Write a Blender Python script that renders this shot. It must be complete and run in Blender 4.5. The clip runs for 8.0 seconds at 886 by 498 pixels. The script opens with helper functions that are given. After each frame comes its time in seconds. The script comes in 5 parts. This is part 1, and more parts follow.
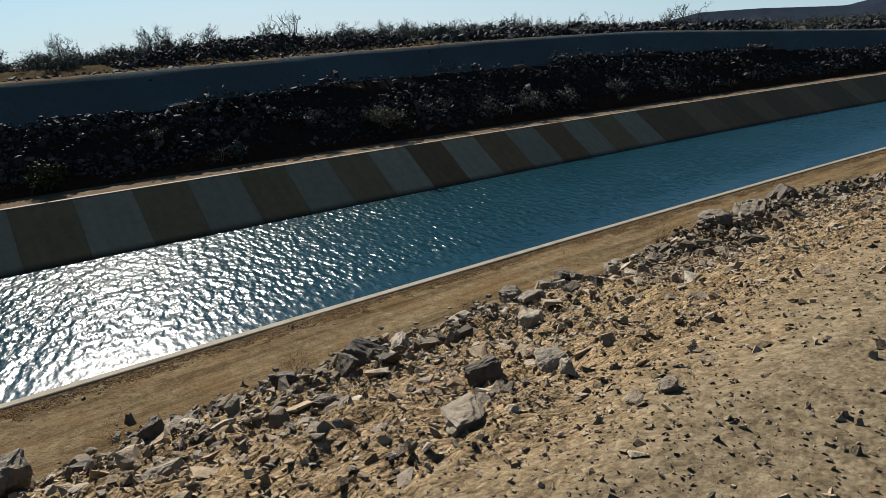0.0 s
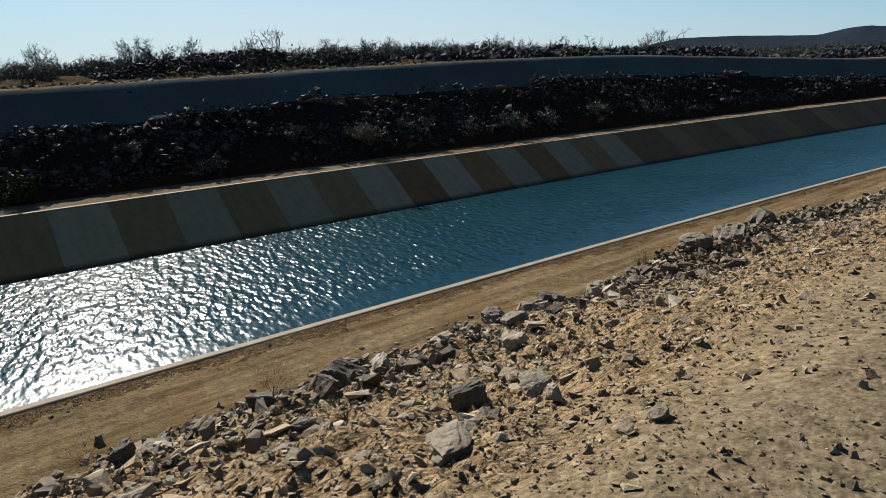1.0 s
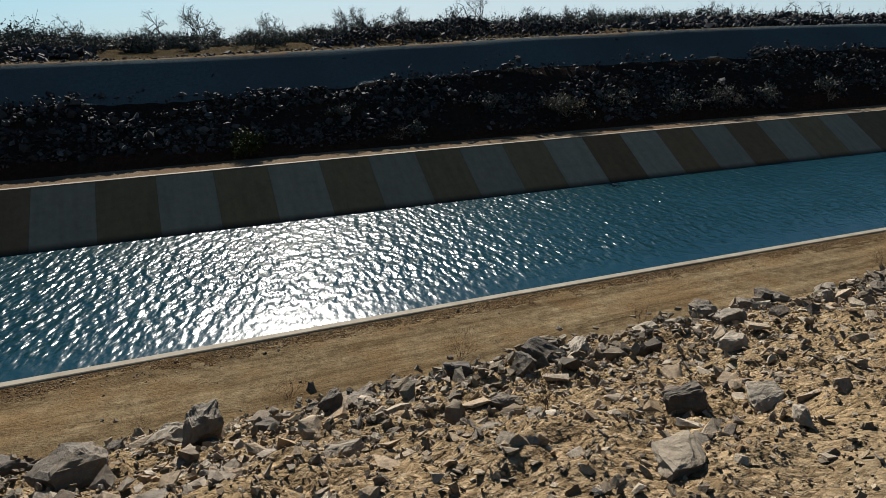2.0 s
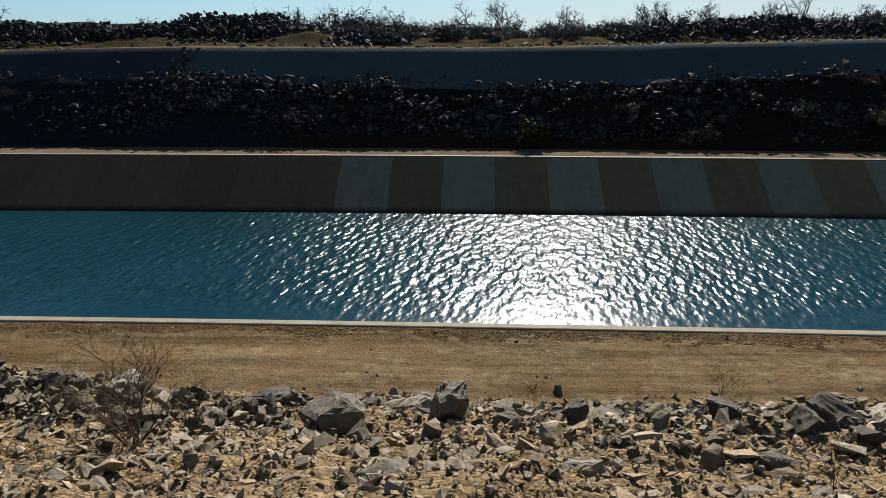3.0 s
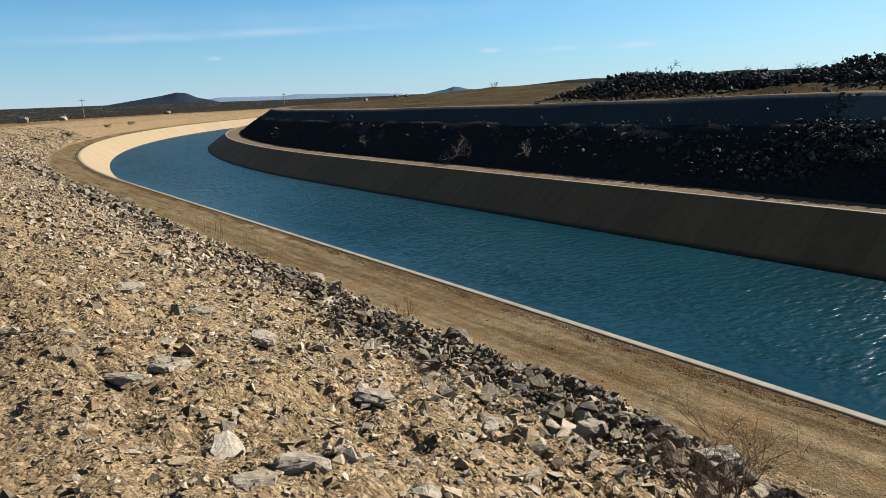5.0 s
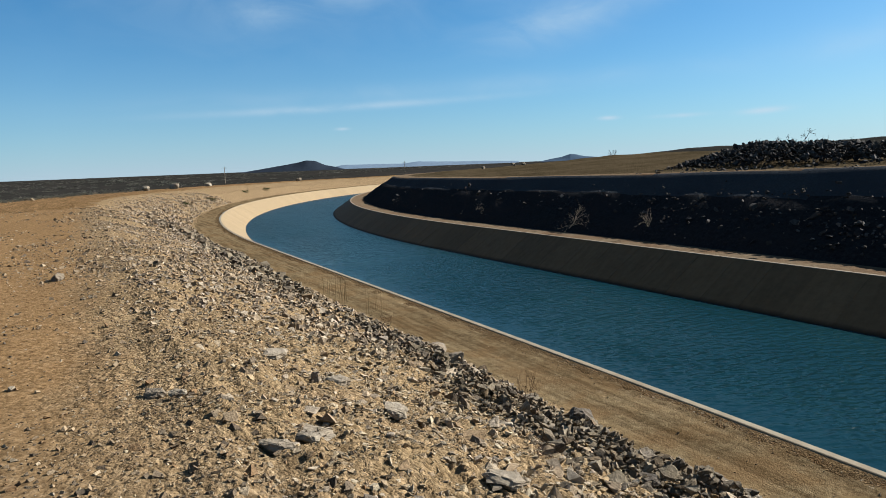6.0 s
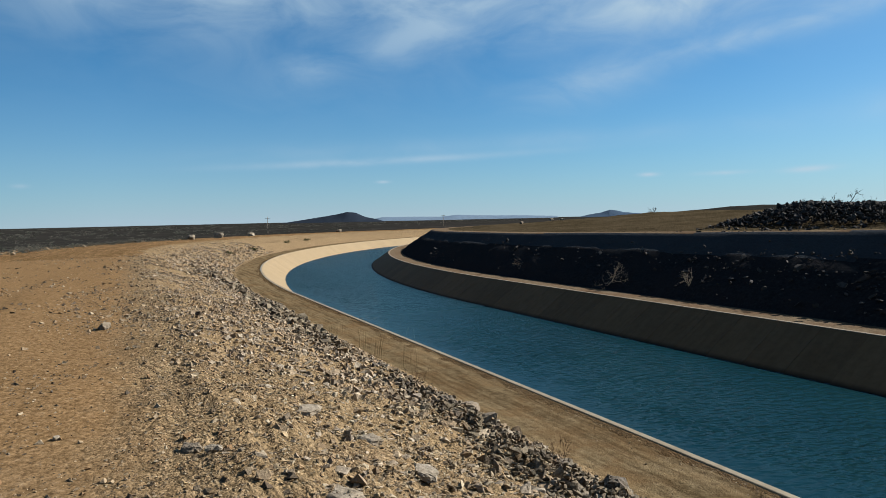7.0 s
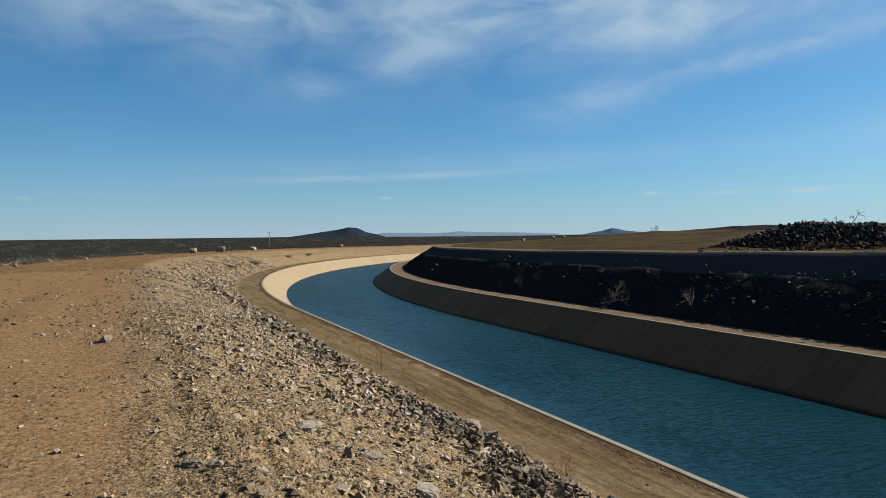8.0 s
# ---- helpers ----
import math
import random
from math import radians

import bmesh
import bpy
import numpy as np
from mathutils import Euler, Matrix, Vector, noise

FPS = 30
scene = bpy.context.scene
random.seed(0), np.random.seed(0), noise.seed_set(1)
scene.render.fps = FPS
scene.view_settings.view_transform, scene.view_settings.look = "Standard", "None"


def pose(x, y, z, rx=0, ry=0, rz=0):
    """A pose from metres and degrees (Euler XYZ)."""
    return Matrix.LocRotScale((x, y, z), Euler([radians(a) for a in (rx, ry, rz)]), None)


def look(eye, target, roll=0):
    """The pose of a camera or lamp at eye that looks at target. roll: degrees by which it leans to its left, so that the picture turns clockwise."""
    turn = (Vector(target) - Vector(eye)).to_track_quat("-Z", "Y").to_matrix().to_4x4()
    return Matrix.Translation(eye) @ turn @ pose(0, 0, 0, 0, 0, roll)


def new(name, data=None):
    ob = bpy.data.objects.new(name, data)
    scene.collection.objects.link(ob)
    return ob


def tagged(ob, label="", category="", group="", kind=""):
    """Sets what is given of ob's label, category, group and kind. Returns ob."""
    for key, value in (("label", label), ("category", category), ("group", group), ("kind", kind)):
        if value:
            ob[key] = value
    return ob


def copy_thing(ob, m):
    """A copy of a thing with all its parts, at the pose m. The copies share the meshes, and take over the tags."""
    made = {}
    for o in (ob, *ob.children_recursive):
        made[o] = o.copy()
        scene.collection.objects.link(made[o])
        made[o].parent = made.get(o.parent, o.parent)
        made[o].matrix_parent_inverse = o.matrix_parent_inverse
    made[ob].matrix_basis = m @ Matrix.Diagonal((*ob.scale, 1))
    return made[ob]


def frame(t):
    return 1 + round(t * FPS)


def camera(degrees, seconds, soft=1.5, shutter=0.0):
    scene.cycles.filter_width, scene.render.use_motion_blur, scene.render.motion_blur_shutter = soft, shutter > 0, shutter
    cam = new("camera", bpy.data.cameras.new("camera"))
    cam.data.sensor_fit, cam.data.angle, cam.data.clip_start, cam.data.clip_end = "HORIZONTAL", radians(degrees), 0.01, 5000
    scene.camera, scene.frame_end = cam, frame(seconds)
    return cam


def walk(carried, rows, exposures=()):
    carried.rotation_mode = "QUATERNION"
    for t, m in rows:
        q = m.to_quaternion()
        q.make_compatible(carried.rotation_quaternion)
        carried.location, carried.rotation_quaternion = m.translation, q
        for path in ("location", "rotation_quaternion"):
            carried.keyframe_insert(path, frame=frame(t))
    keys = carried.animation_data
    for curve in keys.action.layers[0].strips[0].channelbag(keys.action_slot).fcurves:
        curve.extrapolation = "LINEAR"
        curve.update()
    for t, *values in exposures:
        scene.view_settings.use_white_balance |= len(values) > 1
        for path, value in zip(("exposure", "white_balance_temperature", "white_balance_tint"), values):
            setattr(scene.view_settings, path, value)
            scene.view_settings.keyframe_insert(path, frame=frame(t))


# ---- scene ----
# ---- camera and its walk ----
EYE = 1.65
cam = camera(67.17, 8.0, soft=0.7)
walk(cam, [
    (0.0, pose(0.275, -0.592, EYE + -0.134, 72.706, 3.266, -37.382)),
    (0.5, pose(0.289, -0.619, EYE + -0.132, 72.907, 2.338, -36.293)),
    (1.0, pose(0.289, -0.506, EYE + -0.132, 74.161, 1.951, -38.869)),
    (1.2, pose(0.280, -0.428, EYE + -0.130, 73.985, 2.171, -36.820)),
    (2.3, pose(0.185, -0.155, EYE + -0.149, 72.349, 0.959, -14.760)),
    (2.5, pose(0.215, -0.124, EYE + -0.155, 72.636, 0.310, -8.730)),
    (3.0, pose(0.191, 0.000, EYE + -0.152, 72.149, 0.036, 1.314)),
    (3.5, pose(0.025, 0.166, EYE + -0.133, 73.536, 1.846, 9.900)),
    (4.0, pose(-0.105, 0.218, EYE + -0.113, 73.415, 1.494, 23.330)),
    (4.5, pose(-0.118, 0.282, EYE + -0.089, 75.665, 1.606, 39.902)),
    (5.0, pose(-0.172, 0.342, EYE + -0.054, 76.758, 2.095, 51.630)),
    (5.2, pose(-0.181, 0.326, EYE + -0.036, 78.231, 2.203, 53.531)),
    (6.3, pose(-0.076, 0.094, EYE + 0.171, 84.082, 1.613, 63.202)),
    (6.5, pose(-0.041, 0.104, EYE + 0.190, 85.222, 0.994, 63.507)),
    (7.0, pose(-0.034, 0.106, EYE + 0.217, 87.368, 1.273, 64.735)),
    (7.5, pose(-0.036, 0.095, EYE + 0.224, 88.580, 0.625, 65.280)),
    (8.0, pose(-0.031, 0.080, EYE + 0.224, 88.774, 0.605, 64.883)),
], exposures=[(0.0, 1.18), (1.0, 1.18), (2.5, 1.12), (3.5, 1.26), (4.0, 1.24), (4.5, 1.42), (5.0, 1.47), (6.5, 1.24), (8.0, 1.12)])

# ---- world, sun ----
SUN_EL, SUN_AZ = radians(32.1), radians(8.3)        # azimuth from +y towards +x
world = bpy.data.worlds.new("sky")
scene.world = world
world.use_nodes = True
wn, wl = world.node_tree.nodes, world.node_tree.links
wn.clear()
sky = wn.new("ShaderNodeTexSky")
sky.sky_type = "NISHITA"
sky.sun_disc = False
sky.sun_elevation, sky.sun_rotation = SUN_EL, SUN_AZ
sky.air_density, sky.dust_density, sky.ozone_density = 1.0, 0.2, 3.0
coord = wn.new("ShaderNodeTexCoord")
sep = wn.new("ShaderNodeSeparateXYZ")
wl.new(coord.outputs["Generated"], sep.inputs[0])


def wmath(op, a, b=None, clamp=False):
    n = wn.new("ShaderNodeMath")
    n.operation, n.use_clamp = op, clamp
    for i, v in enumerate((a, b)):
        if v is None:
            continue
        if isinstance(v, (int, float)):
            n.inputs[i].default_value = v
        else:
            wl.new(v, n.inputs[i])
    return n.outputs[0]


# thin high cloud: soft streaks, each by its azimuth to the right, elevation, half length, half width and slant in degrees
az = wmath("MULTIPLY", wmath("ARCTAN2", sep.outputs[0], sep.outputs[1]), 57.2958)
el = wmath("MULTIPLY", wmath("ARCSINE", sep.outputs[2]), 57.2958)
flat = wn.new("ShaderNodeCombineXYZ")
wl.new(az, flat.inputs[0])
wl.new(wmath("MULTIPLY", el, 2.2), flat.inputs[1])
cir = wn.new("ShaderNodeTexNoise")
cir.inputs["Scale"].default_value, cir.inputs["Detail"].default_value = 0.13, 7
cir.inputs["Roughness"].default_value, cir.inputs["Distortion"].default_value = 0.55, 0.6
wl.new(flat.outputs[0], cir.inputs["Vector"])
STREAKS = [(-88, 17.8, 16, 3.4, 1, 0.52), (-68, 14.6, 8, 1.3, 20, 0.24), (-75.8, 12.4, 2.2, 0.9, 6, 0.30), (-52, 10.8, 5.5, 1.6, 10, 0.36), (-38, 13.6, 10, 0.8, 9, 0.50), (-54, 18.5, 28, 3.6, -2, 0.66), (-62, 14.5, 26, 4.5, 6, 0.16),
           (-44, 16.6, 8, 1.6, 4, 0.35), (-70, 4.95, 11, 0.28, 2, 0.62), (-60, 6.2, 22, 0.8, 2, 0.18), (-47.6, 3.2, 0.7, 0.16, 0, 0.8)]
WISPS = [(-42.1, 3.1, 1.7, 0.16, 0, 0.7), (-36.0, 3.1, 1.5, 0.22, 2, 0.8), (-69.8, 3.2, 0.5, 0.12, 0, 0.7), (-97, 3.0, 0.5, 0.15, 0, 0.4), (-20, 9.0, 12, 1.2, 8, 0.30), (20, 12, 20, 3, -5, 0.35), (60, 16, 18, 2.5, 10, 0.35), (120, 22, 25, 5, -8, 0.35), (-140, 25, 25, 5, 12, 0.35)]
veil = None
for ca, ce, ln, wd, sl, op in STREAKS + WISPS:
    c, q = math.cos(radians(sl)), math.sin(radians(sl))
    da, de = wmath("SUBTRACT", az, float(ca)), wmath("SUBTRACT", el, float(ce))
    pu = wmath("MULTIPLY", wmath("ADD", wmath("MULTIPLY", da, c), wmath("MULTIPLY", de, q)), 1 / ln)
    pv = wmath("MULTIPLY", wmath("SUBTRACT", wmath("MULTIPLY", de, c), wmath("MULTIPLY", da, q)), 1 / wd)
    r2 = wmath("ADD", wmath("MULTIPLY", pu, pu), wmath("MULTIPLY", pv, pv))
    g = wmath("MULTIPLY", wmath("POWER", 2.71828, wmath("MULTIPLY", r2, -1.0)), op)
    veil = g if veil is None else wmath("ADD", veil, g)
torn = wmath("MULTIPLY", wmath("SUBTRACT", cir.outputs["Fac"], 0.22), 2.3, clamp=True)
veil = wmath("MULTIPLY", veil, torn, clamp=True)
mixc = wn.new("ShaderNodeMix")
mixc.data_type = "RGBA"
wl.new(veil, mixc.inputs["Factor"])
tint = wn.new("ShaderNodeMix")
tint.data_type, tint.blend_type = "RGBA", "MULTIPLY"
tint.inputs["Factor"].default_value = 1.0
wl.new(sky.outputs[0], tint.inputs[6])
tint.inputs[7].default_value = (0.114, 0.616, 0.897, 1)
wl.new(tint.outputs[2], mixc.inputs[6])
mixc.inputs[7].default_value = (4.256, 5.624, 6.612, 1)
# unseen dim blue veil overhead and opposite the sun, added to cut fill light
over = wmath("MULTIPLY", wmath("SUBTRACT", el, 22.0), 1 / 22.0, clamp=True)
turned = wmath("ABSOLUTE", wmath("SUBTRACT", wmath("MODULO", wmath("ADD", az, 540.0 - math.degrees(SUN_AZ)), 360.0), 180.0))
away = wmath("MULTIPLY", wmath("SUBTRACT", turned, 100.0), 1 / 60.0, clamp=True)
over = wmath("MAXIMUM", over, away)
dim_veil = wn.new("ShaderNodeMix")
dim_veil.data_type = "RGBA"
wl.new(wmath("MULTIPLY", over, 0.85), dim_veil.inputs["Factor"])
wl.new(mixc.outputs[2], dim_veil.inputs[6])
dim_veil.inputs[7].default_value = (0.72, 1.19, 1.75, 1)
# pale dry haze low over the horizon
low = wmath("POWER", wmath("SUBTRACT", 1.0, wmath("ABSOLUTE", sep.outputs[2]), clamp=True), 9.0)
hazy = wn.new("ShaderNodeMix")
hazy.data_type = "RGBA"
# made thinner in the half of the sky away from the sun, to deepen shade
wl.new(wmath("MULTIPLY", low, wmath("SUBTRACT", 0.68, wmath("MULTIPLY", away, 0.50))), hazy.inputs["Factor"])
wl.new(dim_veil.outputs[2], hazy.inputs[6])
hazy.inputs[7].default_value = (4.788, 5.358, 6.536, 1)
# and the sky whitens towards the sun
da = wmath("MULTIPLY", wmath("SUBTRACT", az, math.degrees(SUN_AZ) + 14), 1 / 46.0)
glow = wmath("POWER", 2.71828, wmath("MULTIPLY", wmath("MULTIPLY", da, da), -1.0))
glow = wmath("MULTIPLY", glow, wmath("SUBTRACT", 1.0, wmath("MULTIPLY", wmath("ABSOLUTE", el), 1 / 26.0), clamp=True))
aureole = wn.new("ShaderNodeMix")
aureole.data_type = "RGBA"
wl.new(wmath("MULTIPLY", glow, 0.75), aureole.inputs["Factor"])
wl.new(hazy.outputs[2], aureole.inputs[6])
aureole.inputs[7].default_value = (6.460, 6.840, 7.030, 1)
bg = wn.new("ShaderNodeBackground")
bg.inputs["Strength"].default_value = 0.05
wl.new(aureole.outputs[2], bg.inputs["Color"])
wout = wn.new("ShaderNodeOutputWorld")
wl.new(bg.outputs[0], wout.inputs["Surface"])

sun_data = bpy.data.lights.new("sun", "SUN")
sun_data.energy, sun_data.angle, sun_data.color = 5.0, radians(0.53), (1.0, 0.95, 0.87)
sun = new("sun", sun_data)
sun.matrix_world = look((0, 0, 50), (-math.sin(SUN_AZ) * math.cos(SUN_EL), -math.cos(SUN_AZ) * math.cos(SUN_EL), 50 - math.sin(SUN_EL)))


# ---- materials ----
def principled(name, rough=0.9, spec=0.25):
    m = bpy.data.materials.new(name)
    m.use_nodes = True
    b = m.node_tree.nodes["Principled BSDF"]
    b.inputs["Roughness"].default_value = rough
    b.inputs["Specular IOR Level"].default_value = spec
    return m, m.node_tree.nodes, m.node_tree.links, b


def noise_node(nodes, links, scale, detail=5, rough=0.6, vec=None, stretch=None):
    n = nodes.new("ShaderNodeTexNoise")
    n.inputs["Scale"].default_value, n.inputs["Detail"].default_value, n.inputs["Roughness"].default_value = scale, detail, rough
    tc = nodes.new("ShaderNodeNewGeometry")
    src = tc.outputs["Position"] if vec is None else vec
    if stretch:
        mp = nodes.new("ShaderNodeMapping")
        mp.inputs["Scale"].default_value = stretch
        links.new(src, mp.inputs[0])
        src = mp.outputs[0]
    links.new(src, n.inputs["Vector"])
    return n.outputs["Fac"]


def ramp(nodes, links, fac, stops):
    r = nodes.new("ShaderNodeValToRGB")
    e = r.color_ramp.elements
    while len(e) < len(stops):
        e.new(0.5)
    for k, (p, c) in enumerate(stops):
        e[k].position, e[k].color = p, (*c, 1)
    links.new(fac, r.inputs[0])
    return r.outputs[0]


def mix(nodes, links, fac, a, b, blend="MIX"):
    n = nodes.new("ShaderNodeMix")
    n.data_type, n.blend_type = "RGBA", blend
    for sock, v in ((n.inputs["Factor"], fac), (n.inputs[6], a), (n.inputs[7], b)):
        if isinstance(v, (int, float)):
            sock.default_value = v
        elif isinstance(v, tuple):
            sock.default_value = (*v, 1)
        else:
            links.new(v, sock)
    return n.outputs[2]


def bump(nodes, links, b, height, strength, dist):
    n = nodes.new("ShaderNodeBump")
    n.inputs["Strength"].default_value, n.inputs["Distance"].default_value = strength, dist
    links.new(height, n.inputs["Height"])
    links.new(n.outputs[0], b.inputs["Normal"])
    return n


def soil(name, dark, mid, light, patch, big=0.35, fine=14.0, relief=0.03, grit=60.0, streak=0.0, clod=0.0, road=None):
    """Bare earth: broad patches, stains and grit."""
    m, n, l, b = principled(name, 0.95, 0.0)
    f = noise_node(n, l, fine, 8, 0.7)
    base = ramp(n, l, f, [(0.3, dark), (0.5, mid), (0.72, light)])
    p = noise_node(n, l, big, 4, 0.6)
    pf = ramp(n, l, p, [(0.42, (0, 0, 0)), (0.62, (1, 1, 1))])
    col = mix(n, l, pf, base, mix(n, l, 0.7, base, patch))
    worn = None
    if road:                                    # the slope's stony earth gives way to the packed road
        xyz = n.new("ShaderNodeSeparateXYZ")
        l.new(n.new("ShaderNodeNewGeometry").outputs["Position"], xyz.inputs[0])
        edge = n.new("ShaderNodeMapRange")
        for k, q in enumerate((-5.0, 5.0, 0.1, 1.45)):
            edge.inputs[k + 1].default_value = q
        l.new(xyz.outputs[0], edge.inputs[0])
        fray = noise_node(n, l, 1.3, 6, 0.7)
        lift = n.new("ShaderNodeMath")
        lift.operation = "MULTIPLY_ADD"
        l.new(fray, lift.inputs[0])
        lift.inputs[1].default_value = 1.5
        l.new(edge.outputs[0], lift.inputs[2])
        gap = n.new("ShaderNodeMath")
        gap.operation = "SUBTRACT"
        l.new(lift.outputs[0], gap.inputs[0])
        l.new(xyz.outputs[1], gap.inputs[1])
        soften = n.new("ShaderNodeMapRange")
        soften.inputs[1].default_value, soften.inputs[2].default_value = 0.35, 1.15
        l.new(gap.outputs[0], soften.inputs[0])
        ease = n.new("ShaderNodeMapRange")
        ease.inputs[3].default_value, ease.inputs[4].default_value = 0.7, 0.25
        l.new(soften.outputs[0], ease.inputs[0])
        worn = ease.outputs[0]
        clay = ramp(n, l, f, [(0.3, road[0]), (0.5, road[1]), (0.72, road[2])])
        sandy = ramp(n, l, f, [(0.3, (0.061, 0.047, 0.030)), (0.5, (0.131, 0.102, 0.065)), (0.72, (0.190, 0.152, 0.103))])
        turn = n.new("ShaderNodeMapRange")
        turn.inputs[1].default_value, turn.inputs[2].default_value = -7.0, 1.0
        l.new(xyz.outputs[0], turn.inputs[0])
        col = mix(n, l, soften.outputs[0], col, mix(n, l, turn.outputs[0], clay, sandy))
    g = noise_node(n, l, grit, 3, 0.7)
    col = mix(n, l, 0.55, col, ramp(n, l, g, [(0.32, (0.35, 0.33, 0.31)), (0.5, (1, 1, 1)), (0.7, (1.25, 1.25, 1.22))]), "MULTIPLY")
    if streak:                                  # wheel tracks and washed lines along the canal
        w = noise_node(n, l, 1.0, 5, 0.65, stretch=(0.22, 3.2, 1))
        col = mix(n, l, streak, col, ramp(n, l, w, [(0.34, (0.45, 0.42, 0.38)), (0.5, (1, 1, 1)), (0.66, (1.5, 1.5, 1.5))]), "MULTIPLY")
    s = n.new("ShaderNodeMath")
    s.operation = "ADD"
    l.new(f, s.inputs[0])
    l.new(g, s.inputs[1])
    height = s.outputs[0]
    if clod:                                    # crumbs and clods, each with its own tone
        pos = n.new("ShaderNodeNewGeometry").outputs["Position"]
        for k, amount in ((1.0, 1.3), (2.3, 0.6)):
            v = n.new("ShaderNodeTexVoronoi")
            v.inputs["Scale"].default_value = clod * k
            warp = n.new("ShaderNodeMixRGB")
            warp.blend_type, warp.inputs[0].default_value = "ADD", 0.045
            l.new(pos, warp.inputs[1])
            nz = n.new("ShaderNodeTexNoise")
            nz.inputs["Scale"].default_value = 14.0
            l.new(pos, nz.inputs["Vector"])
            l.new(nz.outputs["Color"], warp.inputs[2])
            l.new(warp.outputs[0], v.inputs["Vector"])
            tone = n.new("ShaderNodeSeparateColor")
            l.new(v.outputs["Color"], tone.inputs[0])
            col = mix(n, l, worn if road else 0.7, col, ramp(n, l, tone.outputs[0], [(0.0, (0.55, 0.53, 0.5)), (0.5, (0.98, 0.98, 0.98)), (1.0, (1.35, 1.33, 1.3))]), "MULTIPLY")
            up = n.new("ShaderNodeMath")
            up.operation = "MULTIPLY_ADD"
            l.new(v.outputs["Distance"], up.inputs[0])
            up.inputs[1].default_value = -amount
            l.new(height, up.inputs[2])
            height = up.outputs[0]
    l.new(col, b.inputs["Base Color"])
    bp = bump(n, l, b, height, 0.9, relief)
    if road:
        l.new(worn, bp.inputs["Strength"])
    return m


def rock_mat(name, tones, fine=22.0, island=True, dust=(0.152, 0.118, 0.080), sheen=0.10):
    """Broken stone: each piece its own tone, with veins, dust and grain."""
    m, n, l, b = principled(name, 0.75, sheen)
    if island:
        src = n.new("ShaderNodeNewGeometry").outputs["Random Per Island"]
    else:
        src = n.new("ShaderNodeObjectInfo").outputs["Random"]
    k = len(tones)
    r = n.new("ShaderNodeValToRGB")
    r.color_ramp.interpolation = "CONSTANT"
    e = r.color_ramp.elements
    while len(e) < k:
        e.new(0.5)
    for i, c in enumerate(tones):
        e[i].position, e[i].color = i / k, (*c, 1)
    l.new(src, r.inputs[0])
    f = noise_node(n, l, fine, 7, 0.7)
    col = mix(n, l, 0.75, r.outputs[0], ramp(n, l, f, [(0.3, (0.45, 0.44, 0.43)), (0.52, (1, 1, 1)), (0.72, (1.4, 1.36, 1.3))]), "MULTIPLY")
    d = noise_node(n, l, fine * 0.2, 3, 0.6)
    col = mix(n, l, ramp(n, l, d, [(0.38, (0, 0, 0)), (0.68, (0.75, 0.75, 0.75))]), col, dust)
    l.new(col, b.inputs["Base Color"])
    bump(n, l, b, f, 0.7, 0.03)
    return m


def concrete(name, base, stain, island=0.25, wet=False):
    m, n, l, b = principled(name, 0.85, 0.2)
    f = noise_node(n, l, 3.0, 8, 0.7)
    run = noise_node(n, l, 1.4, 5, 0.6, stretch=(2.2, 0.35, 0.35))
    col = mix(n, l, ramp(n, l, run, [(0.4, (0, 0, 0)), (0.68, (0.8, 0.8, 0.8))]), base, stain)
    col = mix(n, l, 0.5, col, ramp(n, l, f, [(0.3, (0.65, 0.65, 0.63)), (0.55, (1, 1, 1)), (0.75, (1.2, 1.2, 1.2))]), "MULTIPLY")
    if wet:                                     # dark band of slime along the waterline
        xyz = n.new("ShaderNodeSeparateXYZ")
        l.new(n.new("ShaderNodeNewGeometry").outputs["Position"], xyz.inputs[0])
        dry = n.new("ShaderNodeMapRange")
        dry.inputs[1].default_value, dry.inputs[2].default_value, dry.inputs[3].default_value = -5.30, -5.14, 0.2
        l.new(xyz.outputs[2], dry.inputs[0])
        col = mix(n, l, 1.0, col, dry.outputs[0], "MULTIPLY")
    rnd = n.new("ShaderNodeObjectInfo").outputs["Random"]
    col = mix(n, l, 1.0, col, ramp(n, l, rnd, [(0.0, (1 - island,) * 3), (1.0, (1 + island * 0.6,) * 3)]), "MULTIPLY")
    l.new(col, b.inputs["Base Color"])
    bump(n, l, b, f, 0.35, 0.01)
    return m


def leafy(name, dark, light, dry):
    m, n, l, b = principled(name, 0.85, 0.05)
    src = n.new("ShaderNodeNewGeometry").outputs["Random Per Island"]
    col = ramp(n, l, src, [(0.0, dark), (0.55, light), (0.95, dry)])
    f = noise_node(n, l, 0.8, 3, 0.6)
    col = mix(n, l, 0.6, col, ramp(n, l, f, [(0.35, (0.6, 0.6, 0.6)), (0.65, (1.3, 1.25, 1.1))]), "MULTIPLY")
    l.new(col, b.inputs["Base Color"])
    return m


def bark(name, a, c):
    m, n, l, b = principled(name, 0.9, 0.1)
    f = noise_node(n, l, 25.0, 5, 0.7)
    l.new(ramp(n, l, f, [(0.3, a), (0.7, c)]), b.inputs["Base Color"])
    return m


